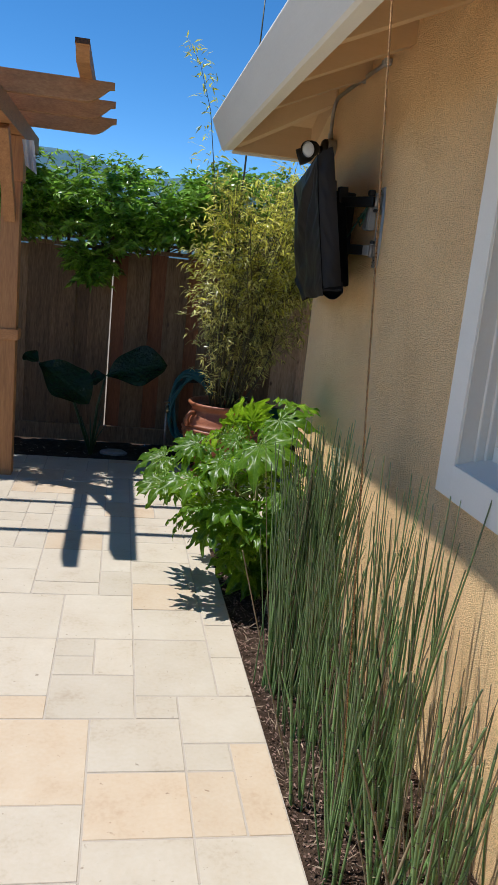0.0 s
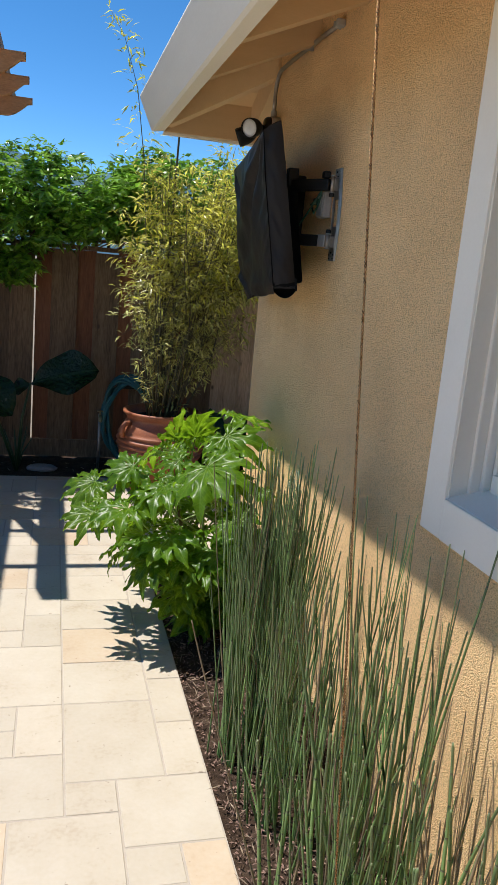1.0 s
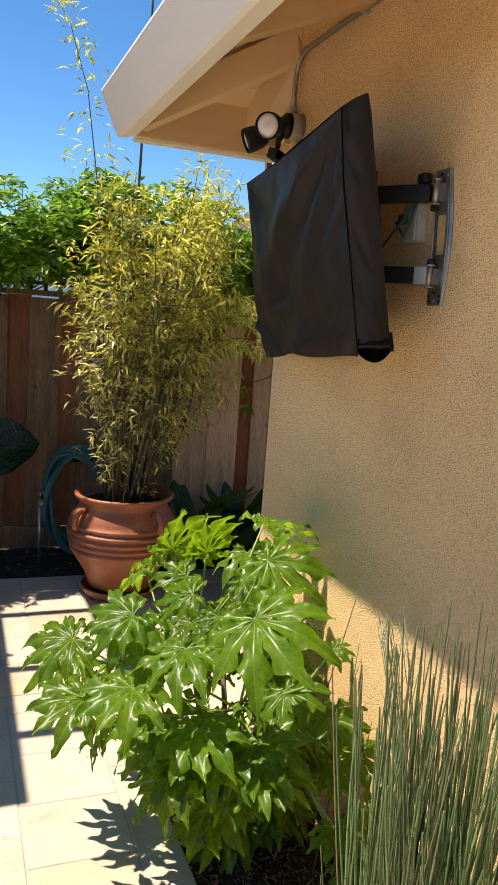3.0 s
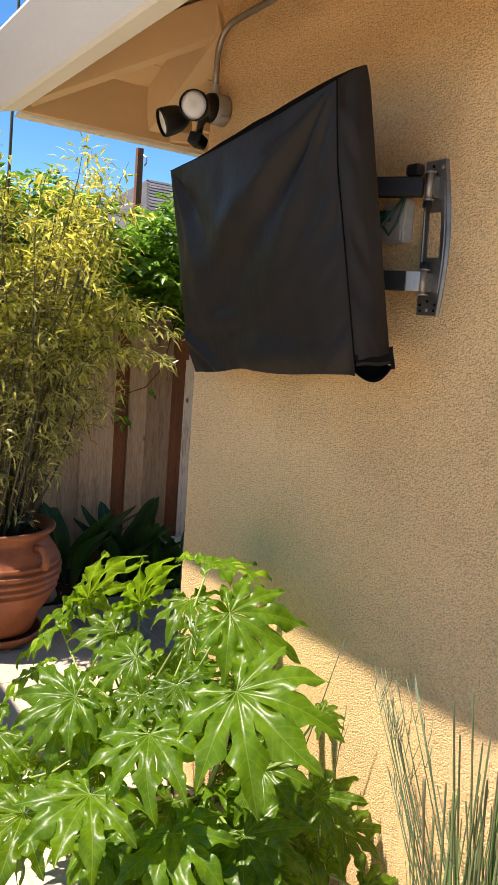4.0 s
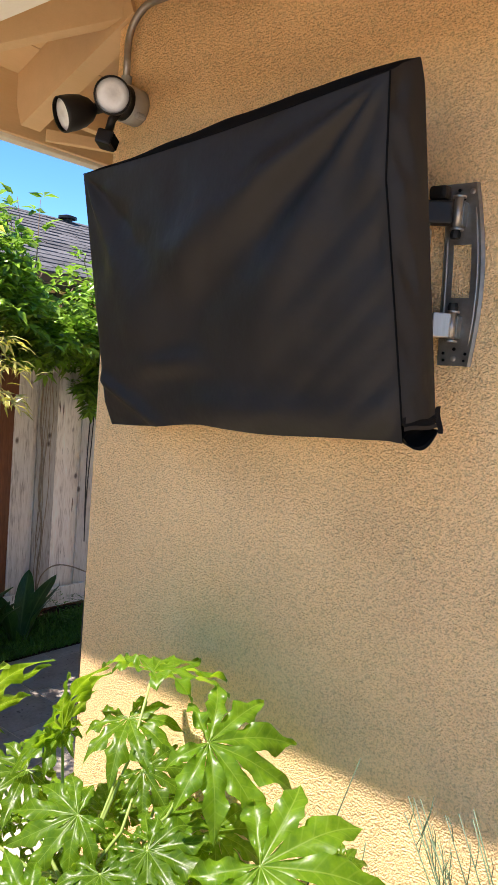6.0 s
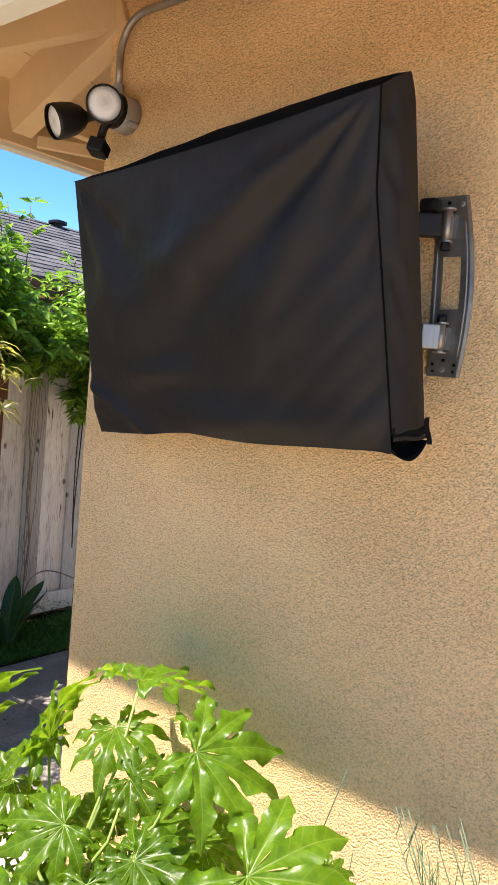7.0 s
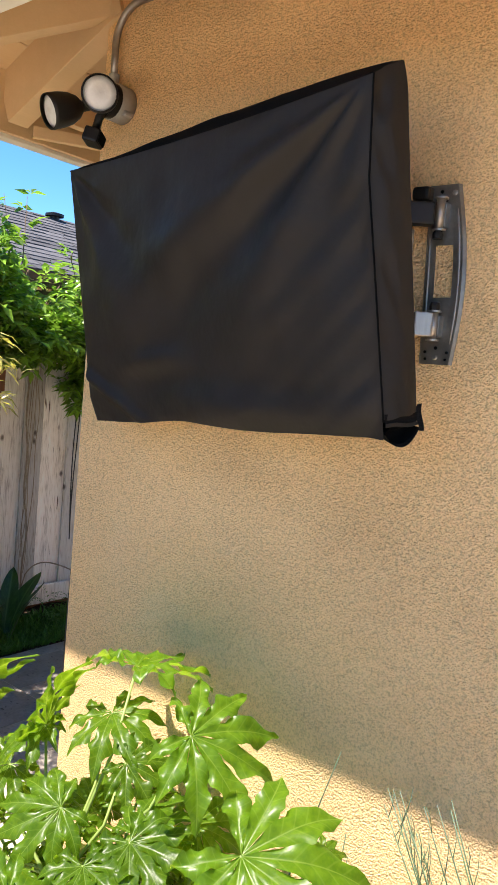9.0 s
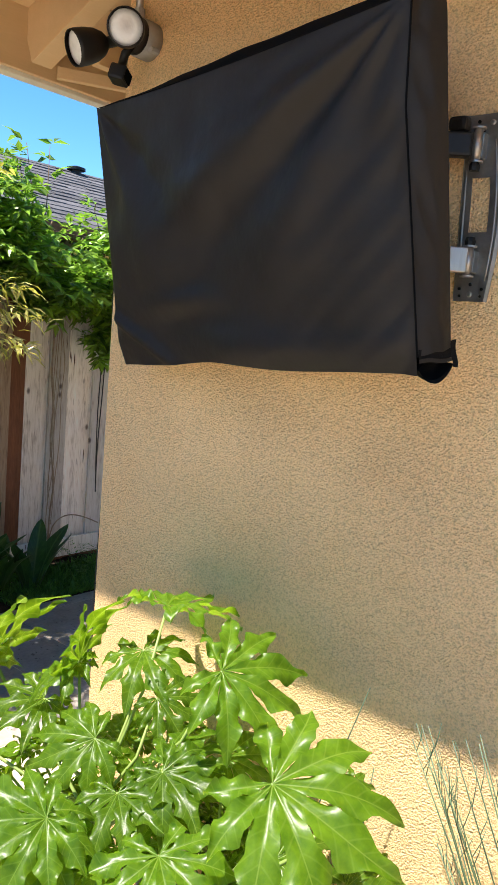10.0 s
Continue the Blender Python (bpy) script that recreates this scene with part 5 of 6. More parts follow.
part("culm_thicket", culms, CULM, bamboo, "thin dark bamboo culms", True)["kind"] = "stuff"
every = [np.asarray(q) for q in (L_base, L_way, L_up, L_len, L_wid)]
young = every[0][:, 2] + rng.normal(0, 0.28, len(every[0])) > 1.85
for which, leaf, note in ((young, BAMBOO_LEAF, "dense narrow yellow leaves"), (~young, BAMBOO_LEAF_LOW, "dense narrow green leaves")):
    finish("foliage", blades(*[q[which] for q in every], 0.2, 0.22), leaf, bamboo, note)["kind"] = "stuff"

# ---- vine over the fence ----
vine = thing("flowering_vine", "leafy green climbing vine spilling over the fence top", "vine", (0, FENCE_Y, 2.0))
V_base, V_way, V_up, V_len, V_wid = [], [], [], [], []
stems = bmesh.new()
rng = np.random.default_rng(21)


def pinnate(p, d, pairs, size, rg):
    """A feather leaf: paired leaflets along a drooping stalk."""
    d = d / np.linalg.norm(d)
    side = np.cross(d, [0, 0, 1.0])
    side /= np.linalg.norm(side) + 1e-9
    pos = p.copy()
    step = size * 0.32
    for k in range(pairs):
        d = d + np.array([0, 0, -0.10])
        d /= np.linalg.norm(d)
        pos = pos + d * step
        for s in (-1, 1):
            w = side * s * 0.9 + d * 0.5 + np.array([0, 0, -0.15]) + rg.normal(0, 0.32, 3)
            V_base.append(pos)
            V_way.append(w)
            V_up.append(np.array([0, -0.2, 0.8]) + rg.normal(0, 0.6, 3))
            V_len.append(size * rg.uniform(0.75, 1.15))
            V_wid.append(size * rg.uniform(0.33, 0.46))
    V_base.append(pos)
    V_way.append(d)
    V_up.append(np.array([0, 0, 1.0]))
    V_len.append(size * 1.15)
    V_wid.append(size * 0.42)


def vine_top(x):
    return 2.74 - 0.13 / (1 + math.exp((x + 0.9) * 6)) + 0.13 * math.sin(x * 2.3 + 0.4) + 0.22 * noise.noise(Vector((x * 1.7, 0, 5))) + 0.10 * bump_at(x, 1.5, 0.5) - 0.34 * bump_at(x, 1.66, 0.16) - 0.18 * bump_at(x, 1.45, 0.3) - 0.26 * bump_at(x, 0.65, 0.45) + 0.20 * bump_at(x, -0.9, 0.5)


def vine_low(x):
    return 2.12 + 0.20 * noise.noise(Vector((x * 1.9, 3, 1))) - 0.50 * bump_at(x, -1.62, 0.20) - 0.10 * bump_at(x, -0.9, 0.2) - 0.55 * bump_at(x, 2.02, 0.20) - 0.30 * bump_at(x, 1.42, 0.15) - 0.12 * bump_at(x, 0.75, 0.3)


count = 0
while count < 5600:
    x = rng.uniform(-4.0, 3.2)
    if x < -2.9 and rng.uniform() < 0.5:
        continue
    lo_z, hi_z = vine_low(x), vine_top(x)
    z = lo_z + (hi_z - lo_z) * (rng.uniform() if count % 3 else rng.uniform(0.0, 0.55))
    if noise.noise(Vector((x * 3.6, z * 4.2, 8.0))) < -0.10 and rng.uniform() < 0.75:
        continue
    deep = 0.46 * math.sqrt(max(1 - ((z - 2.45) / 0.75) ** 2, 0.05))
    y = FENCE_Y - 0.08 + rng.uniform(-deep * 1.2, deep * 0.7)
    if z < FENCE_TOP + 0.06 and y > FENCE_Y - 0.10:
        y = FENCE_Y - 0.12 - rng.uniform(0, 0.18)
    b = rng.uniform(0, 2 * math.pi)
    d = np.array([math.cos(b), math.sin(b) - 0.45, rng.uniform(-0.3, 0.7)])
    pinnate(np.array([x, y, z]), d, int(rng.integers(3, 6)), rng.uniform(0.070, 0.115), rng)
    count += 1
# unseen leaves over the pergola end, added for the dappled shade they throw
for k in range(260):
    b = rng.uniform(0, 2 * math.pi)
    pinnate(np.array([rng.uniform(-3.7, -2.45), rng.uniform(7.35, 8.1), rng.uniform(2.7, 3.25)]), np.array([math.cos(b), math.sin(b), rng.uniform(-0.3, 0.5)]), 4, 0.09, rng)
for k in range(84):
    x = rng.uniform(-2.9, 2.6)
    y = FENCE_Y - rng.uniform(0.0, 0.25)
    if 1.3 < x < 1.85:
        continue
    pts = [np.array([x, y, vine_top(x) - 0.15])]
    d = np.array([rng.normal(0, 0.3), rng.normal(-0.1, 0.3), 1.0])
    for q in range(6):
        pts.append(pts[-1] + d * rng.uniform(0.04, 0.075))
        d = d + np.array([rng.normal(0, 0.15), rng.normal(0, 0.15), -0.12])
        if q > 1:
            b = rng.uniform(0, 2 * math.pi)
            pinnate(pts[-1], np.array([math.cos(b), math.sin(b), 0.6]), 3, 0.07, rng)
    tube(pts, 0.003, 4, bm=stems)
for x, high in ((1.31, 3.02), (1.43, 3.04), (1.25, 2.90)):
    foot = np.array([x + rng.normal(0, 0.04), FENCE_Y - 0.2, vine_top(x) - 0.25])
    tip = np.array([x + rng.normal(0, 0.03), FENCE_Y - 0.12, high])
    tube([foot, (foot + tip) / 2 + np.array([0.02, 0, 0]), tip], [0.005, 0.004, 0.002], 5, bm=stems)
    for q in np.linspace(0.25, 1.0, 7):
        b = rng.uniform(0, 2 * math.pi)
        pinnate(foot + (tip - foot) * q, np.array([math.cos(b), math.sin(b), 0.9]), 2, 0.105, rng)
for k in range(30):
    x = rng.uniform(-3, 3)
    pts = [(x + rng.normal(0, 0.05) + 0.12 * q, FENCE_Y - 0.07 + rng.normal(0, 0.04), 2.02 + 0.11 * q * rng.uniform(0.2, 1) + rng.normal(0, 0.03)) for q in range(6)]
    tube(pts, 0.006, 5, bm=stems)
# a leafy twig hanging before the boards
twig = [np.array(p) for p in ((1.30, 8.33, 1.98), (1.21, 8.32, 1.62), (1.07, 8.32, 1.46), (0.89, 8.32, 1.40), (0.885, 8.32, 1.25))]
tube(twig, 0.005, 5, bm=stems)
for q in (2, 3, 4, 4, 4):
    pinnate(twig[q], np.array([rng.normal(0, 0.5), -0.3, -0.5]), 3, 0.075, rng)
# bare tendrils that hang down the boards
dry_bm = bmesh.new()
for k in range(5):
    x = 1.67 + 0.010 * k
    pts = [(x + 0.045 * noise.noise(Vector((k * 3.1, z * 2.2, 0))) + 0.02 * math.sin(z * 3 + k), FENCE_Y - 0.045 - 0.012 * math.sin(z * 6 + k), z) for z in np.linspace(0.22 + 0.12 * (k % 3), 2.04, 26)]
    tube(pts, 0.0028 if k else 0.007, 5, bm=dry_bm)
tube([(1.68 + 0.46 * k / 14, FENCE_Y - 0.06, 0.23 + 0.17 * math.sin(math.pi * (k / 14) ** 0.55 * 0.86)) for k in range(15)], 0.005, 6, bm=dry_bm)
part("tendril_tangle", dry_bm, TENDRIL, vine, "pale dry tendrils tangled down the boards", True)["kind"] = "stuff"
part("stem_tangle", stems, WOODY, vine, "brown twining stems", True)["kind"] = "stuff"
finish("foliage", blades(V_base, V_way, V_up, V_len, V_wid, 0.18, 0.12), VINE_LEAF, vine, "bright green feather leaves")["kind"] = "stuff"


# ---- leaf shapes ----
def leaf_mesh(name, lobes, material, wave, droop, seed):
    """A leaf of one or more lobes that meet at the origin and lie along +y; lobes: (angle, length, width)."""
    rg = random.Random(seed)
    pts, faces, uvs = [], [], []
    nv, nu = 18, 6
    for li, (ang, ln, wd) in enumerate(lobes):
        base = len(pts)
        ca, sa = math.cos(radians(ang)), math.sin(radians(ang))
        ph = rg.uniform(0, 6)
        twist = rg.uniform(-0.25, 0.25)
        gap = radians(360 / 11) if len(lobes) > 2 else radians(70)
        for j in range(nv + 1):
            v = j / nv
            r = v * ln
            body = wd * ln * (math.sin(math.pi * min(v ** 1.4, 1)) ** 0.68 if v < 1 else 0)
            web = 2 * r * math.tan(gap * 0.62)
            w = min(web, body * 0.5 + 0.03 * ln) if len(lobes) > 2 and v < 0.45 else body * 0.5
            if len(lobes) > 2 and v < 0.45:
                w = min(web, max(body * 0.5, 0.085 * ln))
            tooth = 1 + (0.20 * math.sin(v * 24 + ph) if len(lobes) > 2 and 0.4 < v < 0.97 else 0)
            for i in range(nu + 1):
                u = i / nu * 2 - 1
                lx = u * w * tooth
                ly = r
                z = 0.24 * abs(lx) - droop * ln * v ** 2.0 + wave * ln * math.sin(v * 9 + ph) * u * u * v + twist * lx * v + 0.0012 * (li % 2)
                if len(lobes) <= 2:
                    z = 0.22 * abs(lx) - droop * ln * v ** 2 + wave * ln * math.sin(v * 11 + ph) * u * u
                pts.append((lx * ca + ly * sa, -lx * sa + ly * ca, z))
                uvs.append((i / nu, v))
        for j in range(nv):
            for i in range(nu):
                a = base + j * (nu + 1) + i
                faces.append((a, a + 1, a + nu + 2, a + nu + 1))
    me = bpy.data.meshes.new(name)
    me.from_pydata(pts, [], faces)
    layer = me.uv_layers.new(name="UVMap")
    for loop in me.loops:
        layer.data[loop.index].uv = uvs[loop.vertex_index]
    me.polygons.foreach_set("use_smooth", [True] * len(me.polygons))
    me.materials.append(material)
    return me


def leaf_pose(at, tip, normal):
    """A pose that puts a leaf's stalk end at a place, its length along tip and its upper face to normal."""
    y = Vector(tip).normalized()
    z = Vector(normal)
    z = (z - y * z.dot(y)).normalized()
    x = y.cross(z)
    m = Matrix((x, y, z)).transposed().to_4x4()
    m.translation = at
    return m


# ---- fatsia ----
def palmate_mesh(seed):
    """A palmate leaf of nine lobes, fused round the stalk, with wavy toothed edges; it lies along +y."""
    rg = random.Random(seed)
    pts, faces, uvs = [], [], []
    rows, cols = 18, 8
    fused = rg.uniform(0.29, 0.36)
    sag = rg.uniform(0.10, 0.26)
    cup = rg.uniform(0.06, 0.16)
    for q, turn in enumerate((0, 31, -31, 63, -63, 97, -97, 132, -132)):
        turn = radians(turn)
        ln = (1.0, 0.98, 0.98, 0.87, 0.87, 0.68, 0.68, 0.46, 0.46)[q] * rg.uniform(0.93, 1.05)
        half = radians((15.6, 15.8, 15.8, 16.6, 16.6, 17.2, 17.2, 18.0, 18.0)[q])
        ph, ph2 = rg.uniform(0, 6.28), rg.uniform(0, 6.28)
        droop, curl, twist = rg.uniform(0.0, 0.33), rg.uniform(0.035, 0.07), rg.uniform(-0.7, 0.7)
        bend = rg.uniform(-0.10, 0.10)
        start = fused / ln
        first = len(pts)
        for j in range(rows + 1):
            v = j / rows
            r = v * ln
            out = max(0.0, (v - start) / (1 - start))
            if out <= 0:
                wide = half
            else:
                lobe = 0.142 * (1 - out ** 3.0) ** 0.7 * (0.72 + 0.46 * math.sin(math.pi * min(out * 1.1 + 0.12, 1)))
                neck = half * max(0.0, 1 - out * 7.0)
                wide = max(min(half * 0.96, lobe * ln / max(r, 0.01)), neck)
                wide *= 1 + (0.20 * math.sin(v * 23 + ph) if 0.12 < out < 0.95 else 0)
            for i in range(cols + 1):
                u = i / cols * 2 - 1
                a = turn + u * wide + bend * out * out
                across = abs(u) * wide * r
                z = cup * r - sag * r * r - droop * ln * out ** 2 + 0.55 * across - 3.6 * across * across
                z += curl * math.sin(v * 15 + ph2 + (1.4 if u > 0 else 0)) * u * u * min(v * 2, 1) + twist * u * wide * r * out
                pts.append((r * math.sin(a), r * math.cos(a), z))
                uvs.append((0.5 + u * wide * r, v))
        for j in range(rows):
            for i in range(cols):
                k = first + j * (cols + 1) + i
                faces.append((k, k + 1, k + cols + 2, k + cols + 1))
    me = bpy.data.meshes.new("leaf")
    me.from_pydata(pts, [], faces)
    layer = me.uv_layers.new(name="UVMap")
    for loop in me.loops:
        layer.data[loop.index].uv = uvs[loop.vertex_index]
    me.polygons.foreach_set("use_smooth", [True] * len(me.polygons))
    me.materials.append(FATSIA)
    return me


FATSIA_MESHES = [palmate_mesh(50 + k) for k in range(8)]
fatsia = thing("fatsia_plant", "bushy fatsia with large glossy bright green palmate leaves", "plant", (-0.42, 4.85, -0.02))
rng = np.random.default_rng(33)
hubs = []
for k in range(6):
    a = k * 1.05 + 0.3
    top3 = Vector((-0.42 + 0.17 * math.cos(a), 4.85 + 0.2 * math.sin(a), rng.uniform(0.40, 0.70)))
    foot = Vector((-0.40 + 0.06 * math.cos(a), 4.85 + 0.06 * math.sin(a), -0.03))
    part("stem", tube([foot, foot.lerp(top3, 0.5) + Vector((0.02, 0.02, 0)), top3], [0.016, 0.013, 0.010], 8), WOODY, fatsia, "", True)
    hubs.append(top3)


def fatsia_leaf(place, size, tip, normal, stalk=True):
    place = Vector(place)
    ob = new("leaf", FATSIA_MESHES[int(rng.integers(8))])
    ob.parent = fatsia
    ob.matrix_parent_inverse = Matrix.Translation(-fatsia.location)
    ob.matrix_basis = leaf_pose(place, tip, normal) @ Matrix.Diagonal((size, size, size, 1))
    if stalk:
        hub = min(hubs, key=lambda h: (h - place).length)
        mid = hub.lerp(place, 0.72) + Vector((0, 0, -0.03 if place.z < hub.z else -0.075))
        part("leaf_stalk", tube([hub, mid, place], [0.0055, 0.0045, 0.0038], 6), STEM_GREEN, fatsia, "", True)


# crown leaves whose places are known well, then the bulk of the bush
CROWN_LEAVES = [(-0.345, 4.760, 1.080, 0.250, -55), (-0.500, 4.465, 0.990, 0.300, -80), (-0.290, 5.100, 1.000, 0.185, -115), (-0.500, 4.780, 0.870, 0.180, -100),
         (-0.683, 4.593, 0.850, 0.215, -120), (-0.796, 4.868, 0.850, 0.200, -130), (-0.550, 4.970, 0.890, 0.175, 150), (-0.600, 4.820, 0.840, 0.155, -120),
         (-0.350, 4.970, 0.930, 0.145, -60), (-0.300, 4.760, 0.840, 0.165, -60), (-0.480, 5.280, 0.850, 0.170, 180), (-0.858, 4.564, 0.745, 0.215, -140),
         (-1.000, 4.640, 0.690, 0.200, -160), (-0.820, 4.780, 0.900, 0.190, 170), (-1.000, 4.900, 0.780, 0.200, 185), (-0.450, 4.450, 0.570, 0.230, -90)]
SIDE_LEAVES = [(-0.650, 4.500, 0.610, 0.215, -105), (-0.600, 4.500, 0.320, 0.190, -100), (-0.740, 4.480, 0.470, 0.170, -120), (-0.220, 4.450, 0.870, 0.080, -60),
         (-0.960, 5.050, 0.640, 0.210, 185), (-0.330, 4.560, 0.680, 0.200, -85), (-0.170, 4.500, 0.420, 0.150, -70), (-0.200, 4.360, 0.280, 0.140, -100),
         (-0.150, 4.420, 0.600, 0.070, -60), (-0.230, 4.420, 0.640, 0.150, -70), (-0.660, 4.880, 0.740, 0.160, 170), (-0.280, 4.980, 0.820, 0.150, 40), (-0.120, 4.420, 0.500, 0.140, -50), (-0.110, 4.320, 0.360, 0.150, -70),
         (-0.170, 4.290, 0.200, 0.150, -90)]
for x, y, z, size, turn in CROWN_LEAVES + SIDE_LEAVES:
    out = Vector((math.cos(radians(turn)), math.sin(radians(turn)), 0))
    fatsia_leaf((x, y, z), size, out + Vector((0, 0, -0.30)), out * 0.20 + Vector((-0.42, -0.40, 0.75)))
fatsia_leaf((-0.240, 5.070, 1.128), 0.245, (0.75, 0.06, -0.10), (0.26, 0.02, 0.94))
# young leaves held upright on long stalks
for place, size, tip, nrm in (((-0.604, 5.496, 0.81), 0.21, (-0.42, 0.45, -0.45), (-0.49, 0.56, 0.65)), ((-0.474, 5.558, 0.876), 0.26, (0.45, -0.10, 0.9), (-0.35, 0.85, 0.35)), ((-0.474, 5.558, 0.870), 0.22, (-0.62, 0.46, -0.40), (-0.35, 0.25, 0.9)),
                              ((-0.426, 5.207, 0.971), 0.20, (0.30, -0.10, 0.95), (-0.35, 0.85, 0.30)), ((-0.426, 5.207, 0.965), 0.15, (-0.65, 0.40, -0.25), (-0.2, 0.2, 0.9)), ((-0.74, 5.32, 0.74), 0.18, (-0.55, 0.30, -0.35), (-0.45, 0.35, 0.8))):
    fatsia_leaf(place, size, tip, nrm)
# low leaves in the shade of the crown
for k in range(22):
    a = radians(rng.uniform(170, 330))
    out = Vector((math.cos(a), math.sin(a), 0))
    place = Vector((-0.40, 4.80, 0)) + out * rng.uniform(0.06, 0.22) + Vector((0.04, 0.02, rng.uniform(0.08, 0.38)))
    if place.x < -0.56 or place.x > -0.12:
        continue
    fatsia_leaf(place, rng.uniform(0.13, 0.20), out + Vector(rng.normal(0, 0.3, 3)) + Vector((0, 0, -0.25)), out * 0.6 + Vector((0, 0, 0.8)) + Vector(rng.normal(0, 0.2, 3)))
made = 0
while made < 100:
    th = rng.uniform(0, 2 * math.pi)
    el = rng.uniform(-0.35, 1.0)
    rad = rng.uniform(0.55, 1.0)
    out = Vector((math.cos(th) * math.sqrt(max(1 - el * el, 0)), math.sin(th) * math.sqrt(max(1 - el * el, 0)), el))
    place = Vector((-0.47 + out.x * 0.46 * rad, 4.92 + out.y * 0.55 * rad, 0.47 + out.z * 0.40 * rad))
    if place.x > -0.13 or place.z < 0.07 or (place.x < -0.60 and rng.uniform() < 0.6) or (place.z > 0.62 and rng.uniform() < 0.45):
        continue
    size = rng.uniform(0.11, 0.18)
    tip = Vector((out.x, out.y, out.z * 0.3 - 0.22)) + Vector(rng.normal(0, 0.3, 3))
    normal = Vector((out.x * 0.5 - 0.15, out.y * 0.5 - 0.1, 0.9)) + Vector(rng.normal(0, 0.25, 3))
    fatsia_leaf(place, size, tip, normal)
    made += 1

# ---- horsetail ----
def stalk_mesh(seed, bend, material=None, branch=False):
    """A jointed stalk one metre high that tapers to a pointed tip, or one of its upright branches."""
    rg = random.Random(seed)
    pts, faces, uvs = [], [], []
    sides = 6

    def shoot(foot, tip, r0, r1, joints, sway):
        sx, sy = rg.uniform(-1, 1) * sway, rg.uniform(-1, 1) * sway
        ph = rg.uniform(0, 6)
        base = len(pts)
        level = []
        for j in range(joints):
            level += [j, j + 0.05, j + 0.10] if j else [0]
        level += [joints - 0.12, joints]
        for i, lv in enumerate(level):
            t = lv / joints
            r = (r0 + (r1 - r0) * t) * (1.14 if i and lv % 1 < 0.01 else 1.0) * (0.6 if i == len(level) - 1 else 1)
            c = foot.lerp(tip, t) + Vector((sx * math.sin(t * 3.6 + ph) - sx * math.sin(ph), sy * math.sin(t * 3.1 + ph) - sy * math.sin(ph), 0))
            for k in range(sides):
                a = 2 * math.pi * k / sides
                pts.append((c.x + r * math.cos(a), c.y + r * math.sin(a), c.z))
                uvs.append((k / sides, lv + 0.001))
        for i in range(len(level) - 1):
            for k in range(sides):
                a, b = base + i * sides + k, base + i * sides + (k + 1) % sides
                faces.append((a, b, b + sides, a + sides))
        faces.append(tuple(range(base + (len(level) - 1) * sides, base + len(level) * sides)))

    ax, ay = rg.uniform(-1, 1) * bend, rg.uniform(-1, 1) * bend
    if branch:
        z = rg.uniform(0.60, 0.80)
        a = rg.uniform(0, 6.3)
        foot = Vector((0, 0, z))
        shoot(foot, foot + Vector((0.035 * math.cos(a), 0.035 * math.sin(a), rg.uniform(0.14, 0.27))), 0.0030, 0.0017, 4, 0.008)
    else:
        shoot(Vector((0, 0, 0)), Vector((ax, ay, 1.0)), 0.0052, 0.0029, rg.choice((9, 10, 11, 12)), bend * 0.35)
    me = bpy.data.meshes.new("stalk")
    me.from_pydata(pts, [], faces)
    layer = me.uv_layers.new(name="UVMap")
    for loop in me.loops:
        layer.data[loop.index].uv = uvs[loop.vertex_index]
    me.polygons.foreach_set("use_smooth", [True] * len(me.polygons))
    me.materials.append(material or HORSETAIL)
    return me


STALKS = [stalk_mesh(k, 0.02 + 0.10 * (k % 5) / 4) for k in range(14)]
OLD = [stalk_mesh(90 + k, 0.12, OLD_STALK) for k in range(4)]
STRAIGHT = stalk_mesh(60, 0.0)
BRANCHES = [stalk_mesh(70 + k, 0.0, None, True) for k in range(8)]
rng = np.random.default_rng(5)
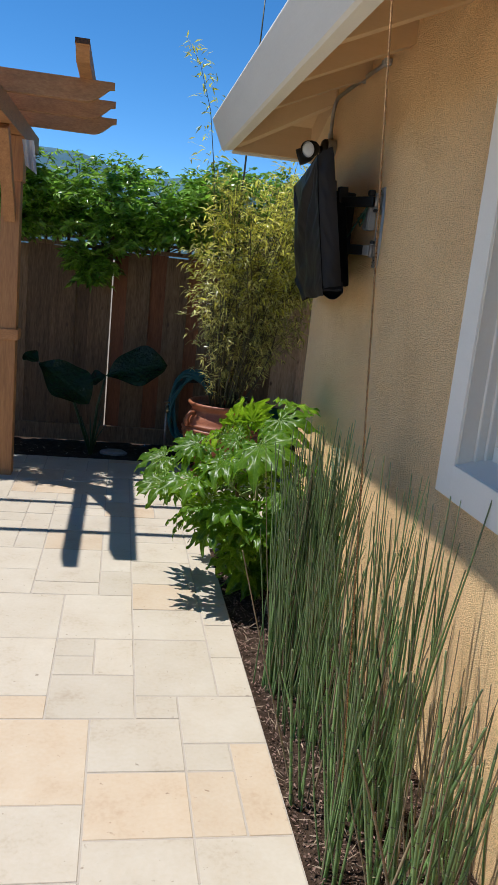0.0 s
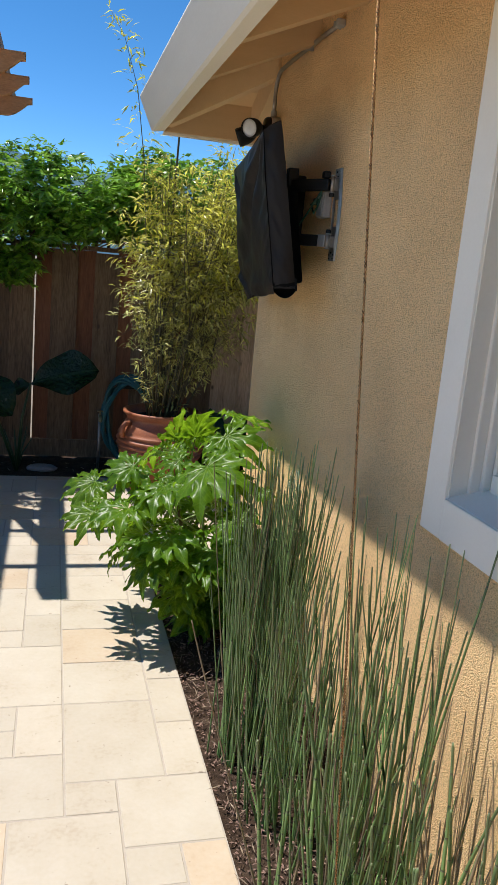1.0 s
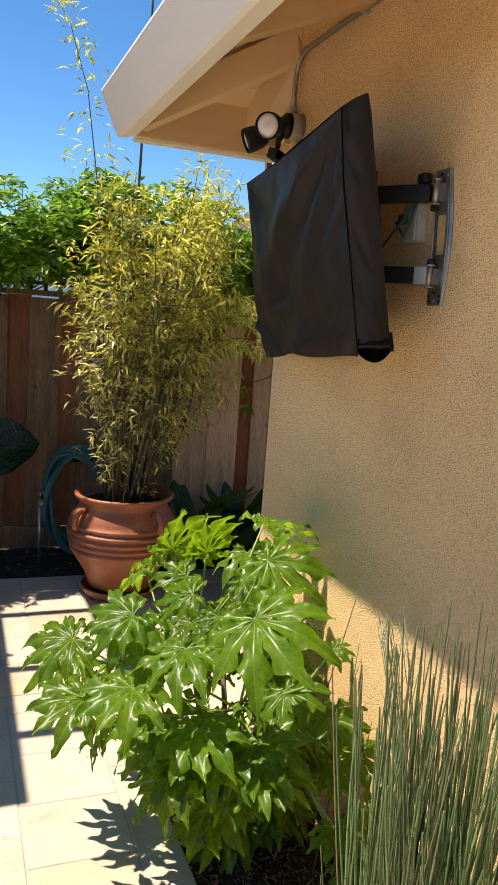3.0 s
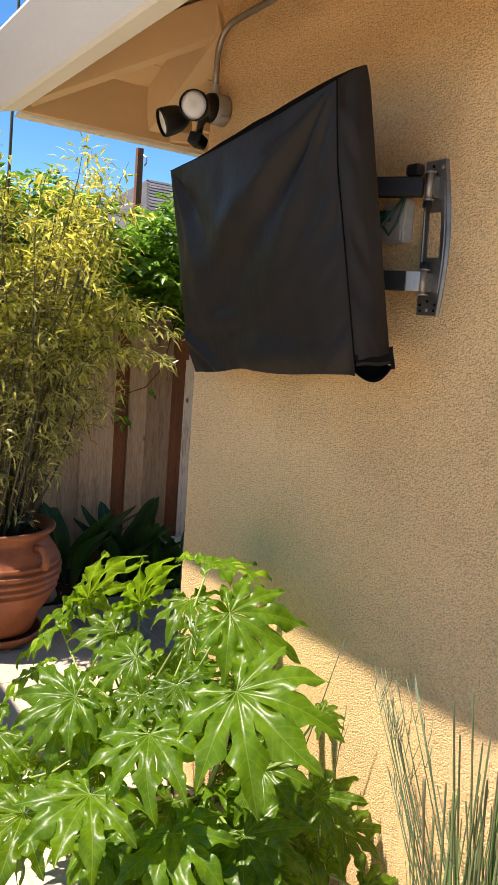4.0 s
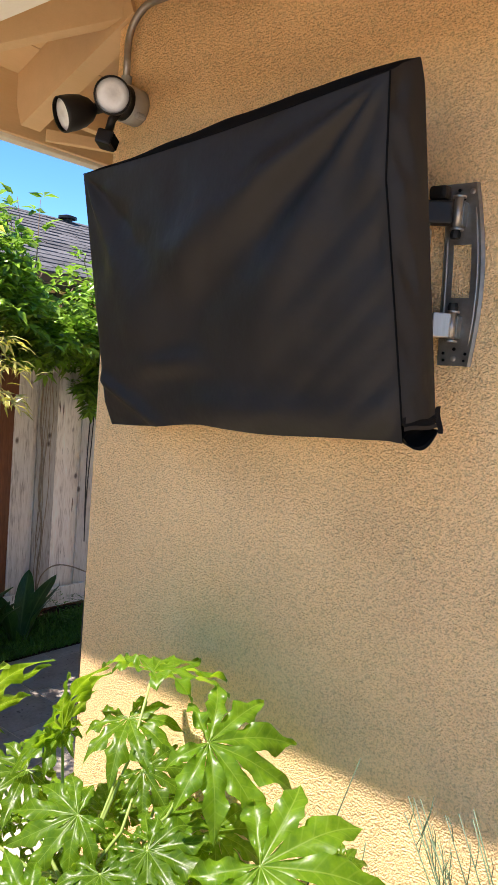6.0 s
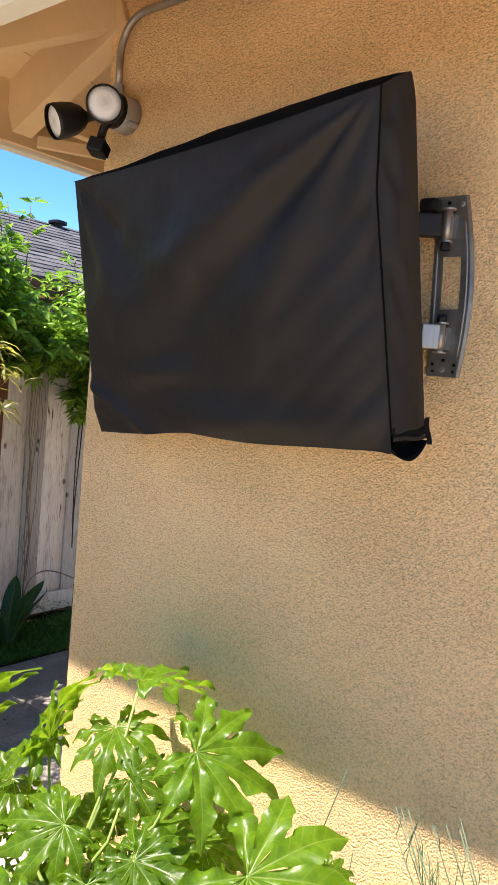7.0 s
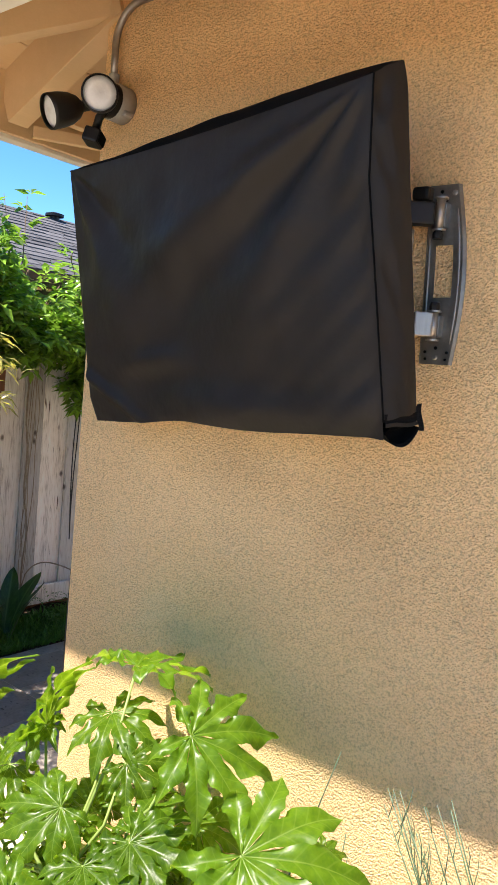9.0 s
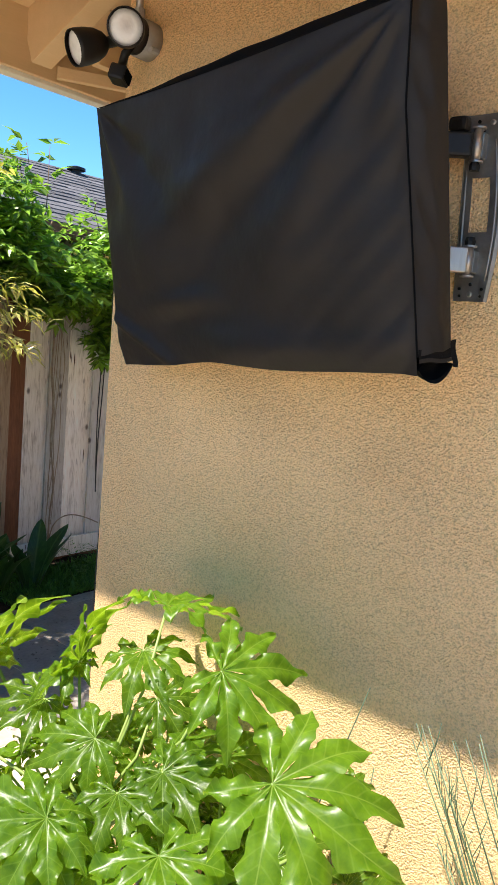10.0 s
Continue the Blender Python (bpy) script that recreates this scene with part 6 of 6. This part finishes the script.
# each clump: middle, half size, stalks, lowest and greatest height, lean, girth, share of bunched and of old stalks
for cx, cy, hx, hy, count, low, high, lean, girth, bunched, dry in (
        (-0.24, 3.94, 0.13, 0.14, 22, 0.60, 1.05, 0.060, 0.55, 0.30, 0.15), (-0.36, 3.64, 0.20, 0.17, 150, 0.90, 1.34, 0.065, 0.74, 0.30, 0.14),
        (-0.40, 3.18, 0.18, 0.18, 48, 0.50, 1.12, 0.095, 0.90, 0.12, 0.14), (-0.38, 2.74, 0.17, 0.19, 50, 0.45, 1.10, 0.095, 1.15, 0.14, 0.14),
        (-0.34, 2.20, 0.24, 0.28, 62, 0.30, 0.90, 0.105, 1.30, 0.10, 0.18), (-0.20, 3.06, 0.06, 0.12, 16, 0.95, 1.35, 0.055, 0.8, 0.45, 0.10),
        (-0.19, 2.70, 0.05, 0.12, 12, 0.90, 1.30, 0.05, 0.9, 0.30, 0.10), (-0.53, 2.42, 0.05, 0.16, 16, 0.40, 0.85, 0.05, 1.0, 0.10, 0.05),
        (-0.51, 3.46, 0.06, 0.22, 30, 0.60, 1.08, 0.055, 0.78, 0.15, 0.12), (-0.075, 2.50, 0.03, 0.40, 20, 0.45, 0.85, 0.06, 0.85, 0.0, 0.75), (-0.13, 4.42, 0.03, 0.06, 3, 0.62, 0.80, 0.06, 0.5, 0.3, 0.2)):
    clump = thing("horsetail_clump", "clump of tall jointed green horsetail stalks in the bed", "horsetail", (cx, cy, -0.03), group="horsetail along the wall")
    knots = [rng.normal(0, 0.5, 2).clip(-1, 1) for _ in range(max(count // 7, 3))]
    for k in range(count):
        q = knots[k % len(knots)] * 0.8 + rng.normal(0, 0.16, 2)
        pick = rng.uniform()
        old = pick < dry
        mesh = OLD[int(rng.integers(4))] if old else STRAIGHT if pick < dry + bunched else STALKS[int(rng.integers(14))]
        ob = new("old_stalk" if old else "stalk", mesh)
        ob.parent = clump
        ob.matrix_parent_inverse = Matrix.Translation(-clump.location)
        s = low + (high - low) * rng.uniform() ** 0.8
        wide = girth * rng.uniform(0.65, 1.15) * (0.7 if old else 1)
        stray = 2.2 if rng.uniform() < 0.07 else 1.0
        m = pose(min(max(cx + q[0] * hx, BED + 0.02), -0.03), cy + q[1] * hy, -0.035, math.degrees(min(max(rng.normal(0, lean * stray), -0.30), 0.30)), math.degrees(min(max(rng.normal(0.0, lean * stray * 0.8), -0.16), 0.15)), rng.uniform(0, 360))
        m.translation.x = max(m.translation.x, BED + 0.03)
        ob.matrix_basis = m @ Matrix.Diagonal((wide, wide, s, 1))
        if mesh is STRAIGHT:
            for q in range(int(rng.integers(3, 7))):
                twig = new("branch", BRANCHES[int(rng.integers(8))])
                twig.parent = clump
                twig.matrix_parent_inverse = Matrix.Translation(-clump.location)
                twig.matrix_basis = ob.matrix_basis.copy()

# thin branched stalks that lean along the wall behind the broad-leaved plant
slim = thing("horsetail_clump", "sparse clump of thin leaning horsetail stalks with branched tips", "horsetail", (-0.16, 4.0, -0.03), group="horsetail along the wall")
bend = random.Random(31)
for foot_y, tip_y, tip_z, stems, twigs in ((3.78, 4.34, 1.06, 5, 3), (3.75, 4.28, 1.06, 4, 3), (3.72, 4.215, 1.085, 3, 2), (3.66, 4.10, 0.94, 1, 1), (3.80, 4.24, 0.88, 5, 2), (4.80, 4.49, 1.115, 1, 0), (4.52, 4.46, 0.92, 1, 1)):
    for k in range(stems):
        fx = -0.17 + bend.uniform(-0.02, 0.02)
        foot = Vector((fx, foot_y + bend.uniform(-0.03, 0.03), -0.03))
        tip = Vector((-0.12 + bend.uniform(-0.025, 0.025), tip_y + bend.uniform(-0.03, 0.025), tip_z - bend.uniform(0.0, 0.14)))
        line = [foot.lerp(tip, t) + Vector((0, 0.05 * (t * t - t), 0)) for t in (0, 0.2, 0.4, 0.6, 0.8, 1.0)]
        stem = part("stalk", tube(line, [0.0028, 0.0026, 0.0023, 0.0021, 0.0018, 0.0014], 6), SLIM_STALK, slim, "", True)
        for q in range(twigs):
            at = line[4].lerp(line[5], bend.uniform(0.0, 0.9))
            end = at + Vector((bend.uniform(-0.02, 0.02), bend.uniform(-0.025, 0.035), bend.uniform(0.05, 0.10)))
            part("branch", tube([at, at.lerp(end, 0.5) + Vector((0, -0.004, 0.004)), end], [0.0012, 0.0010, 0.0007], 5), SLIM_STALK, slim, "", True)

# ---- shaded corner by the fence ----
SHIELD = [leaf_mesh("leaf", [(0, 1.0, 0.74), (180, 0.28, 1.0)], ALOCASIA, 0.05, 0.15, 70 + k) for k in range(2)]
ear = thing("elephant_ear_plant", "dark elephant-ear plant with two large glossy leaves by the fence", "plant", (-1.52, 7.98, 0))
for place, tip, nrm, size in (((-2.06, 7.95, 0.88), (0.80, -0.35, -0.42), (0.1, -0.65, 0.75), 0.62), ((-1.42, 7.93, 0.80), (0.85, -0.15, 0.32), (-0.25, -0.75, 0.6), 0.60)):
    ob = new("leaf", SHIELD[0])
    ob.parent = ear
    ob.matrix_parent_inverse = Matrix.Translation(-ear.location)
    ob.matrix_basis = leaf_pose(place, tip, nrm) @ Matrix.Diagonal((size, size, size, 1))
    p = Vector(place)
    part("leaf_stalk", tube([(-1.52, 7.98, -0.02), Vector((-1.52, 7.98, 0.3)).lerp(p, 0.35), p], [0.020, 0.013, 0.008], 8), DARK_STALK, ear, "", True)
for k in range(7):
    a = k * 0.9
    part("shoot", tube([(-1.52, 7.98, -0.02), (-1.52 + 0.05 * math.cos(a), 7.98 + 0.05 * math.sin(a), 0.16), (-1.52 + 0.13 * math.cos(a), 7.98 + 0.1 * math.sin(a), 0.30 + 0.02 * k)], [0.012, 0.008, 0.003], 6),
         DARK_STALK, ear, "", True)
stone = thing("flat_stone", "flat grey stone lying on the bed", "stone", (-1.3, 7.98, 0))
part("stone", lathe([(0.0, 0.0), (0.12, 0.0), (0.13, 0.02), (0.10, 0.04), (0.0, 0.045)], 9, m=pose(-1.30, 7.98, 0.0) @ Matrix.Diagonal((1.1, 0.7, 1, 1))), STONE, stone)

rock = thing("round_stone", "rounded brown stone at the edge of the far bed", "stone", (0.17, 7.86, 0))
part("stone", lathe([(0.0, -0.01), (0.05, -0.008), (0.075, 0.03), (0.062, 0.075), (0.03, 0.095), (0.0, 0.098)], 14, m=pose(0.17, 7.86, 0.0, 0, 0, 25) @ Matrix.Diagonal((1.15, 0.85, 1, 1))), STONE, rock, "", True)

hose = thing("garden_hose", "coiled dark teal garden hose hung before the fence", "hose", (-0.52, 8.2, 0.5))
pts = []
for k in range(420):
    a = 2 * math.pi * k / 42
    w = 0.9 + 0.12 * math.sin(k * 0.37)
    pts.append((-0.53 + 0.235 * w * math.cos(a), 8.16 + 0.07 * math.sin(k * 0.11) + 0.02 * math.cos(a * 3), 0.48 + 0.41 * w * math.sin(a)))
part("coil", tube(pts, 0.015, 7), HOSE, hose, "", True)
part("hanger", box((-0.62, 8.26, 0.74), (-0.38, FENCE_Y - 0.005, 0.80), 0.006), BLACK, hose)
spigot = thing("garden_tap", "old brass garden tap on a standpipe", "tap", (-0.79, 8.1, 0))
part("standpipe", tube([(-0.79, 8.1, -0.03), (-0.79, 8.1, 0.52)], 0.014, 10), GALVANISED, spigot, "", True)
part("tap_body", tube([(-0.79, 8.12, 0.50), (-0.79, 8.04, 0.50), (-0.79, 8.01, 0.46)], 0.017, 10), BRASS, spigot, "", True)
part("tap_wheel", lathe([(0.0, 0), (0.03, 0.0), (0.032, 0.008), (0.0, 0.01)], 12, m=Matrix.Translation((-0.79, 8.08, 0.545))), BRASS, spigot)
part("tap_stem", tube([(-0.79, 8.08, 0.50), (-0.79, 8.08, 0.55)], 0.006, 8), BRASS, spigot)

STRAP = [leaf_mesh("leaf", [(0, 1.0, 0.26)], BROADLEAF, 0.02, 0.25 + 0.1 * k, 80 + k) for k in range(3)]
rng = np.random.default_rng(9)
for px, py, n, size in ((0.42, 8.10, 10, 0.62), (0.80, 8.05, 11, 0.60), (1.12, 8.12, 10, 0.42), (1.33, 8.02, 8, 0.46), (0.98, 8.16, 9, 0.50), (0.05, 8.15, 9, 0.40)):
    lily = thing("strap_leaved_plant", "dark green broad-leaved plant at the foot of the fence", "plant", (px, py, 0), group="plants at the fence foot")
    for k in range(n):
        a = rng.uniform(0, 2 * math.pi)
        ob = new("leaf", STRAP[int(rng.integers(3))])
        ob.parent = lily
        ob.matrix_parent_inverse = Matrix.Translation(-lily.location)
        s = size * rng.uniform(0.6, 1.15)
        ob.matrix_basis = leaf_pose((px + 0.05 * math.cos(a), py + 0.05 * math.sin(a), -0.01), (math.cos(a) * 0.22, math.sin(a) * 0.22, 1.0), (-math.cos(a), -math.sin(a), 0.5)) @ Matrix.Diagonal((s, s, s, 1))
n = 9000
base = np.stack([rng.uniform(1.05, 3.6, n), PATIO_END + 0.03 + rng.uniform(0, 1, n) ** 1.3 * 0.55, np.full(n, -0.01)], 1)
way = np.stack([rng.normal(0, 0.5, n), rng.normal(-0.15, 0.5, n), np.ones(n)], 1)
cover = finish("ground_cover_plants", blades(base, way, rng.normal(0, 1, (n, 3)), rng.uniform(0.035, 0.085, n), rng.uniform(0.012, 0.024, n), 0.2, 0.3), GRASS)
tagged(cover, "low bright green ground cover in the shaded bed", "ground cover", kind="stuff")

fb, fw, fl = [], [], []
fern = thing("fern", "small green fern in the bed at the fence foot", "fern", (1.8, 8.1, 0))
for k in range(9):
    a = 2.4 * k
    rise = rng.uniform(0.18, 0.30)
    spine = [Vector((1.80 + t * 0.26 * math.cos(a), 8.08 + t * 0.16 * math.sin(a), -0.01 + rise * math.sin(t * 2.2))) for t in np.linspace(0, 1, 14)]
    for p, q in zip(spine[1:], spine[2:]):
        d = (q - p).normalized()
        w3 = d.cross(Vector((0, 0, 1))).normalized()
        for sg in (-1, 1):
            fb.append(tuple(p))
            fw.append(tuple(w3 * sg + d * 0.35))
            fl.append(0.05 * (1.1 - (len(fb) % 24) / 30))
finish("foliage", blades(fb, fw, [(0, 0, 1.0)] * len(fb), fl, [q * 0.3 for q in fl], 0.1, 0.1), GRASS, fern)["kind"] = "stuff"
line = thing("fence_cable", "thin black cable hanging down the fence boards", "cable", (2.1, FENCE_Y, 0.9))
for off in (0.0, 0.016):
    part("cable", tube([(2.10 + off + 0.012 * math.sin(z * 4 + off * 90), FENCE_Y - 0.045, z) for z in np.linspace(0.55, 2.0, 24)], 0.005, 6), CABLE, line, "", True)

# ---- travertine paving, piece by piece ----
MX, MY = 0.192, 0.179
X0, Y0 = -0.763, 2.987
taken = {}
tiles = []


def claim(c0, c1, r0, r1, honey=None):
    cells = [(c, r) for c in range(c0, c1 + 1) for r in range(r0, r1 + 1)]
    if any(q in taken for q in cells):
        return False
    for q in cells:
        taken[q] = True
    tiles.append((c0, c1, r0, r1, honey))
    return True


for t in ((1, 2, 0, 1, 0), (0, 0, 0, 0, 0), (-1, 0, 1, 2, 0), (0, 1, 3, 5, 0), (1, 1, 2, 2, 0), (2, 3, 2, 3, 0), (2, 2, 4, 5, 0), (3, 3, 4, 4, 0), (-1, -1, 3, 4, 0), (-1, -1, -2, 0, 1),
          (1, 2, -2, -1, 1), (0, 0, -2, -1, 1), (-1, 0, -4, -3, 0), (1, 2, -4, -3, 0), (3, 4, -3, -2, 0), (-1, -1, 5, 6, 0), (0, 1, 6, 7, 0), (2, 3, 6, 8, 0), (3, 5, -1, 1, 1), (4, 5, 2, 2, 1), (0, 1, 8, 9, 1), (3, 4, 9, 9, 0), (1, 2, 9, 10, 0)):
    claim(*t)
rng_t = random.Random(3)
C_MIN, C_MAX, R_MIN, R_MAX = -1, 35, -46, 26
order = [(c, r) for r in range(R_MIN, R_MAX + 1) for c in range(C_MIN, C_MAX + 1)]
for c, r in order:
    if (c, r) in taken:
        continue
    for w, h in rng_t.sample([(3, 2), (2, 3), (2, 2), (2, 2), (1, 2), (2, 1)], 6) + [(1, 1)]:
        if c + w - 1 <= C_MAX and claim(c, c + w - 1, r, r + h - 1):
            break
# paving round the corner continues the same grid to the right
for c in range(-26, -1):
    for r in range(15, R_MAX + 1):
        if (c, r) in taken:
            continue
        for w, h in rng_t.sample([(3, 2), (2, 3), (2, 2), (2, 2), (1, 2), (2, 1)], 6) + [(1, 1)]:
            if c + w - 1 <= -2 and r + h - 1 <= R_MAX and claim(c, c + w - 1, r, r + h - 1):
                break
tile_meshes = {}
outer = {0: bmesh.new(), 1: bmesh.new(), 2: bmesh.new()}
for c0, c1, r0, r1, honey in tiles:
    xa, xb = X0 - (c1 + 1) * MX, X0 - c0 * MX
    ya, yb = Y0 + r0 * MY, Y0 + (r1 + 1) * MY
    if r0 < 15:
        xb = min(xb, BED)
    xa, ya, yb = max(xa, -7.596), max(ya, -5.596), min(yb, PATIO_END)
    if xb - xa < 0.03 or yb - ya < 0.03:
        continue
    w, h = round(xb - xa - 0.008, 4), round(yb - ya - 0.008, 4)
    if honey is None:
        honey = 1 if rng_t.random() < 0.17 else 0
    # tiles round the corner take the colour with shade in it
    if xa > 0.1:
        honey = 2
    if xa < -3.9 or yb < 1.3 or xb > 2.3:
        # beyond the camera's way
        z = rng_t.uniform(-0.0012, 0.0008)
        bm = outer[honey]
        low = [bm.verts.new((x, y, z - 0.02)) for x, y in ((xa + 0.004, ya + 0.004), (xb - 0.004, ya + 0.004), (xb - 0.004, yb - 0.004), (xa + 0.004, yb - 0.004))]
        high = [bm.verts.new((v.co.x, v.co.y, z)) for v in low]
        bm.faces.new(high)
        for k in range(4):
            bm.faces.new((low[k], low[(k + 1) % 4], high[(k + 1) % 4], high[k]))
        continue
    key = (w, h, honey)
    if key not in tile_meshes:
        me = bpy.data.meshes.new("tile")
        b = box((-w / 2, -h / 2, -0.03), (w / 2, h / 2, 0.0))
        top_edges = [e for e in b.edges if all(v.co.z > -0.001 for v in e.verts)]
        bmesh.ops.bevel(b, geom=top_edges, offset=0.002, segments=1, affect="EDGES")
        b.to_mesh(me)
        b.free()
        me.materials.append((TRAVERTINE, HONEY_TRAVERTINE, SHADED_TRAVERTINE)[honey])
        tile_meshes[key] = me
    ob = new("paving_tile", tile_meshes[key])
    ob.parent = patio
    ob.location = ((xa + xb) / 2, (ya + yb) / 2, rng_t.uniform(-0.0012, 0.0008))
    ob.rotation_euler = (rng_t.uniform(-0.002, 0.002), rng_t.uniform(-0.002, 0.002), 0)
for honey, bm in outer.items():
    part("paving_field", bm, (TRAVERTINE, HONEY_TRAVERTINE, SHADED_TRAVERTINE)[honey], patio)["kind"] = "stuff"
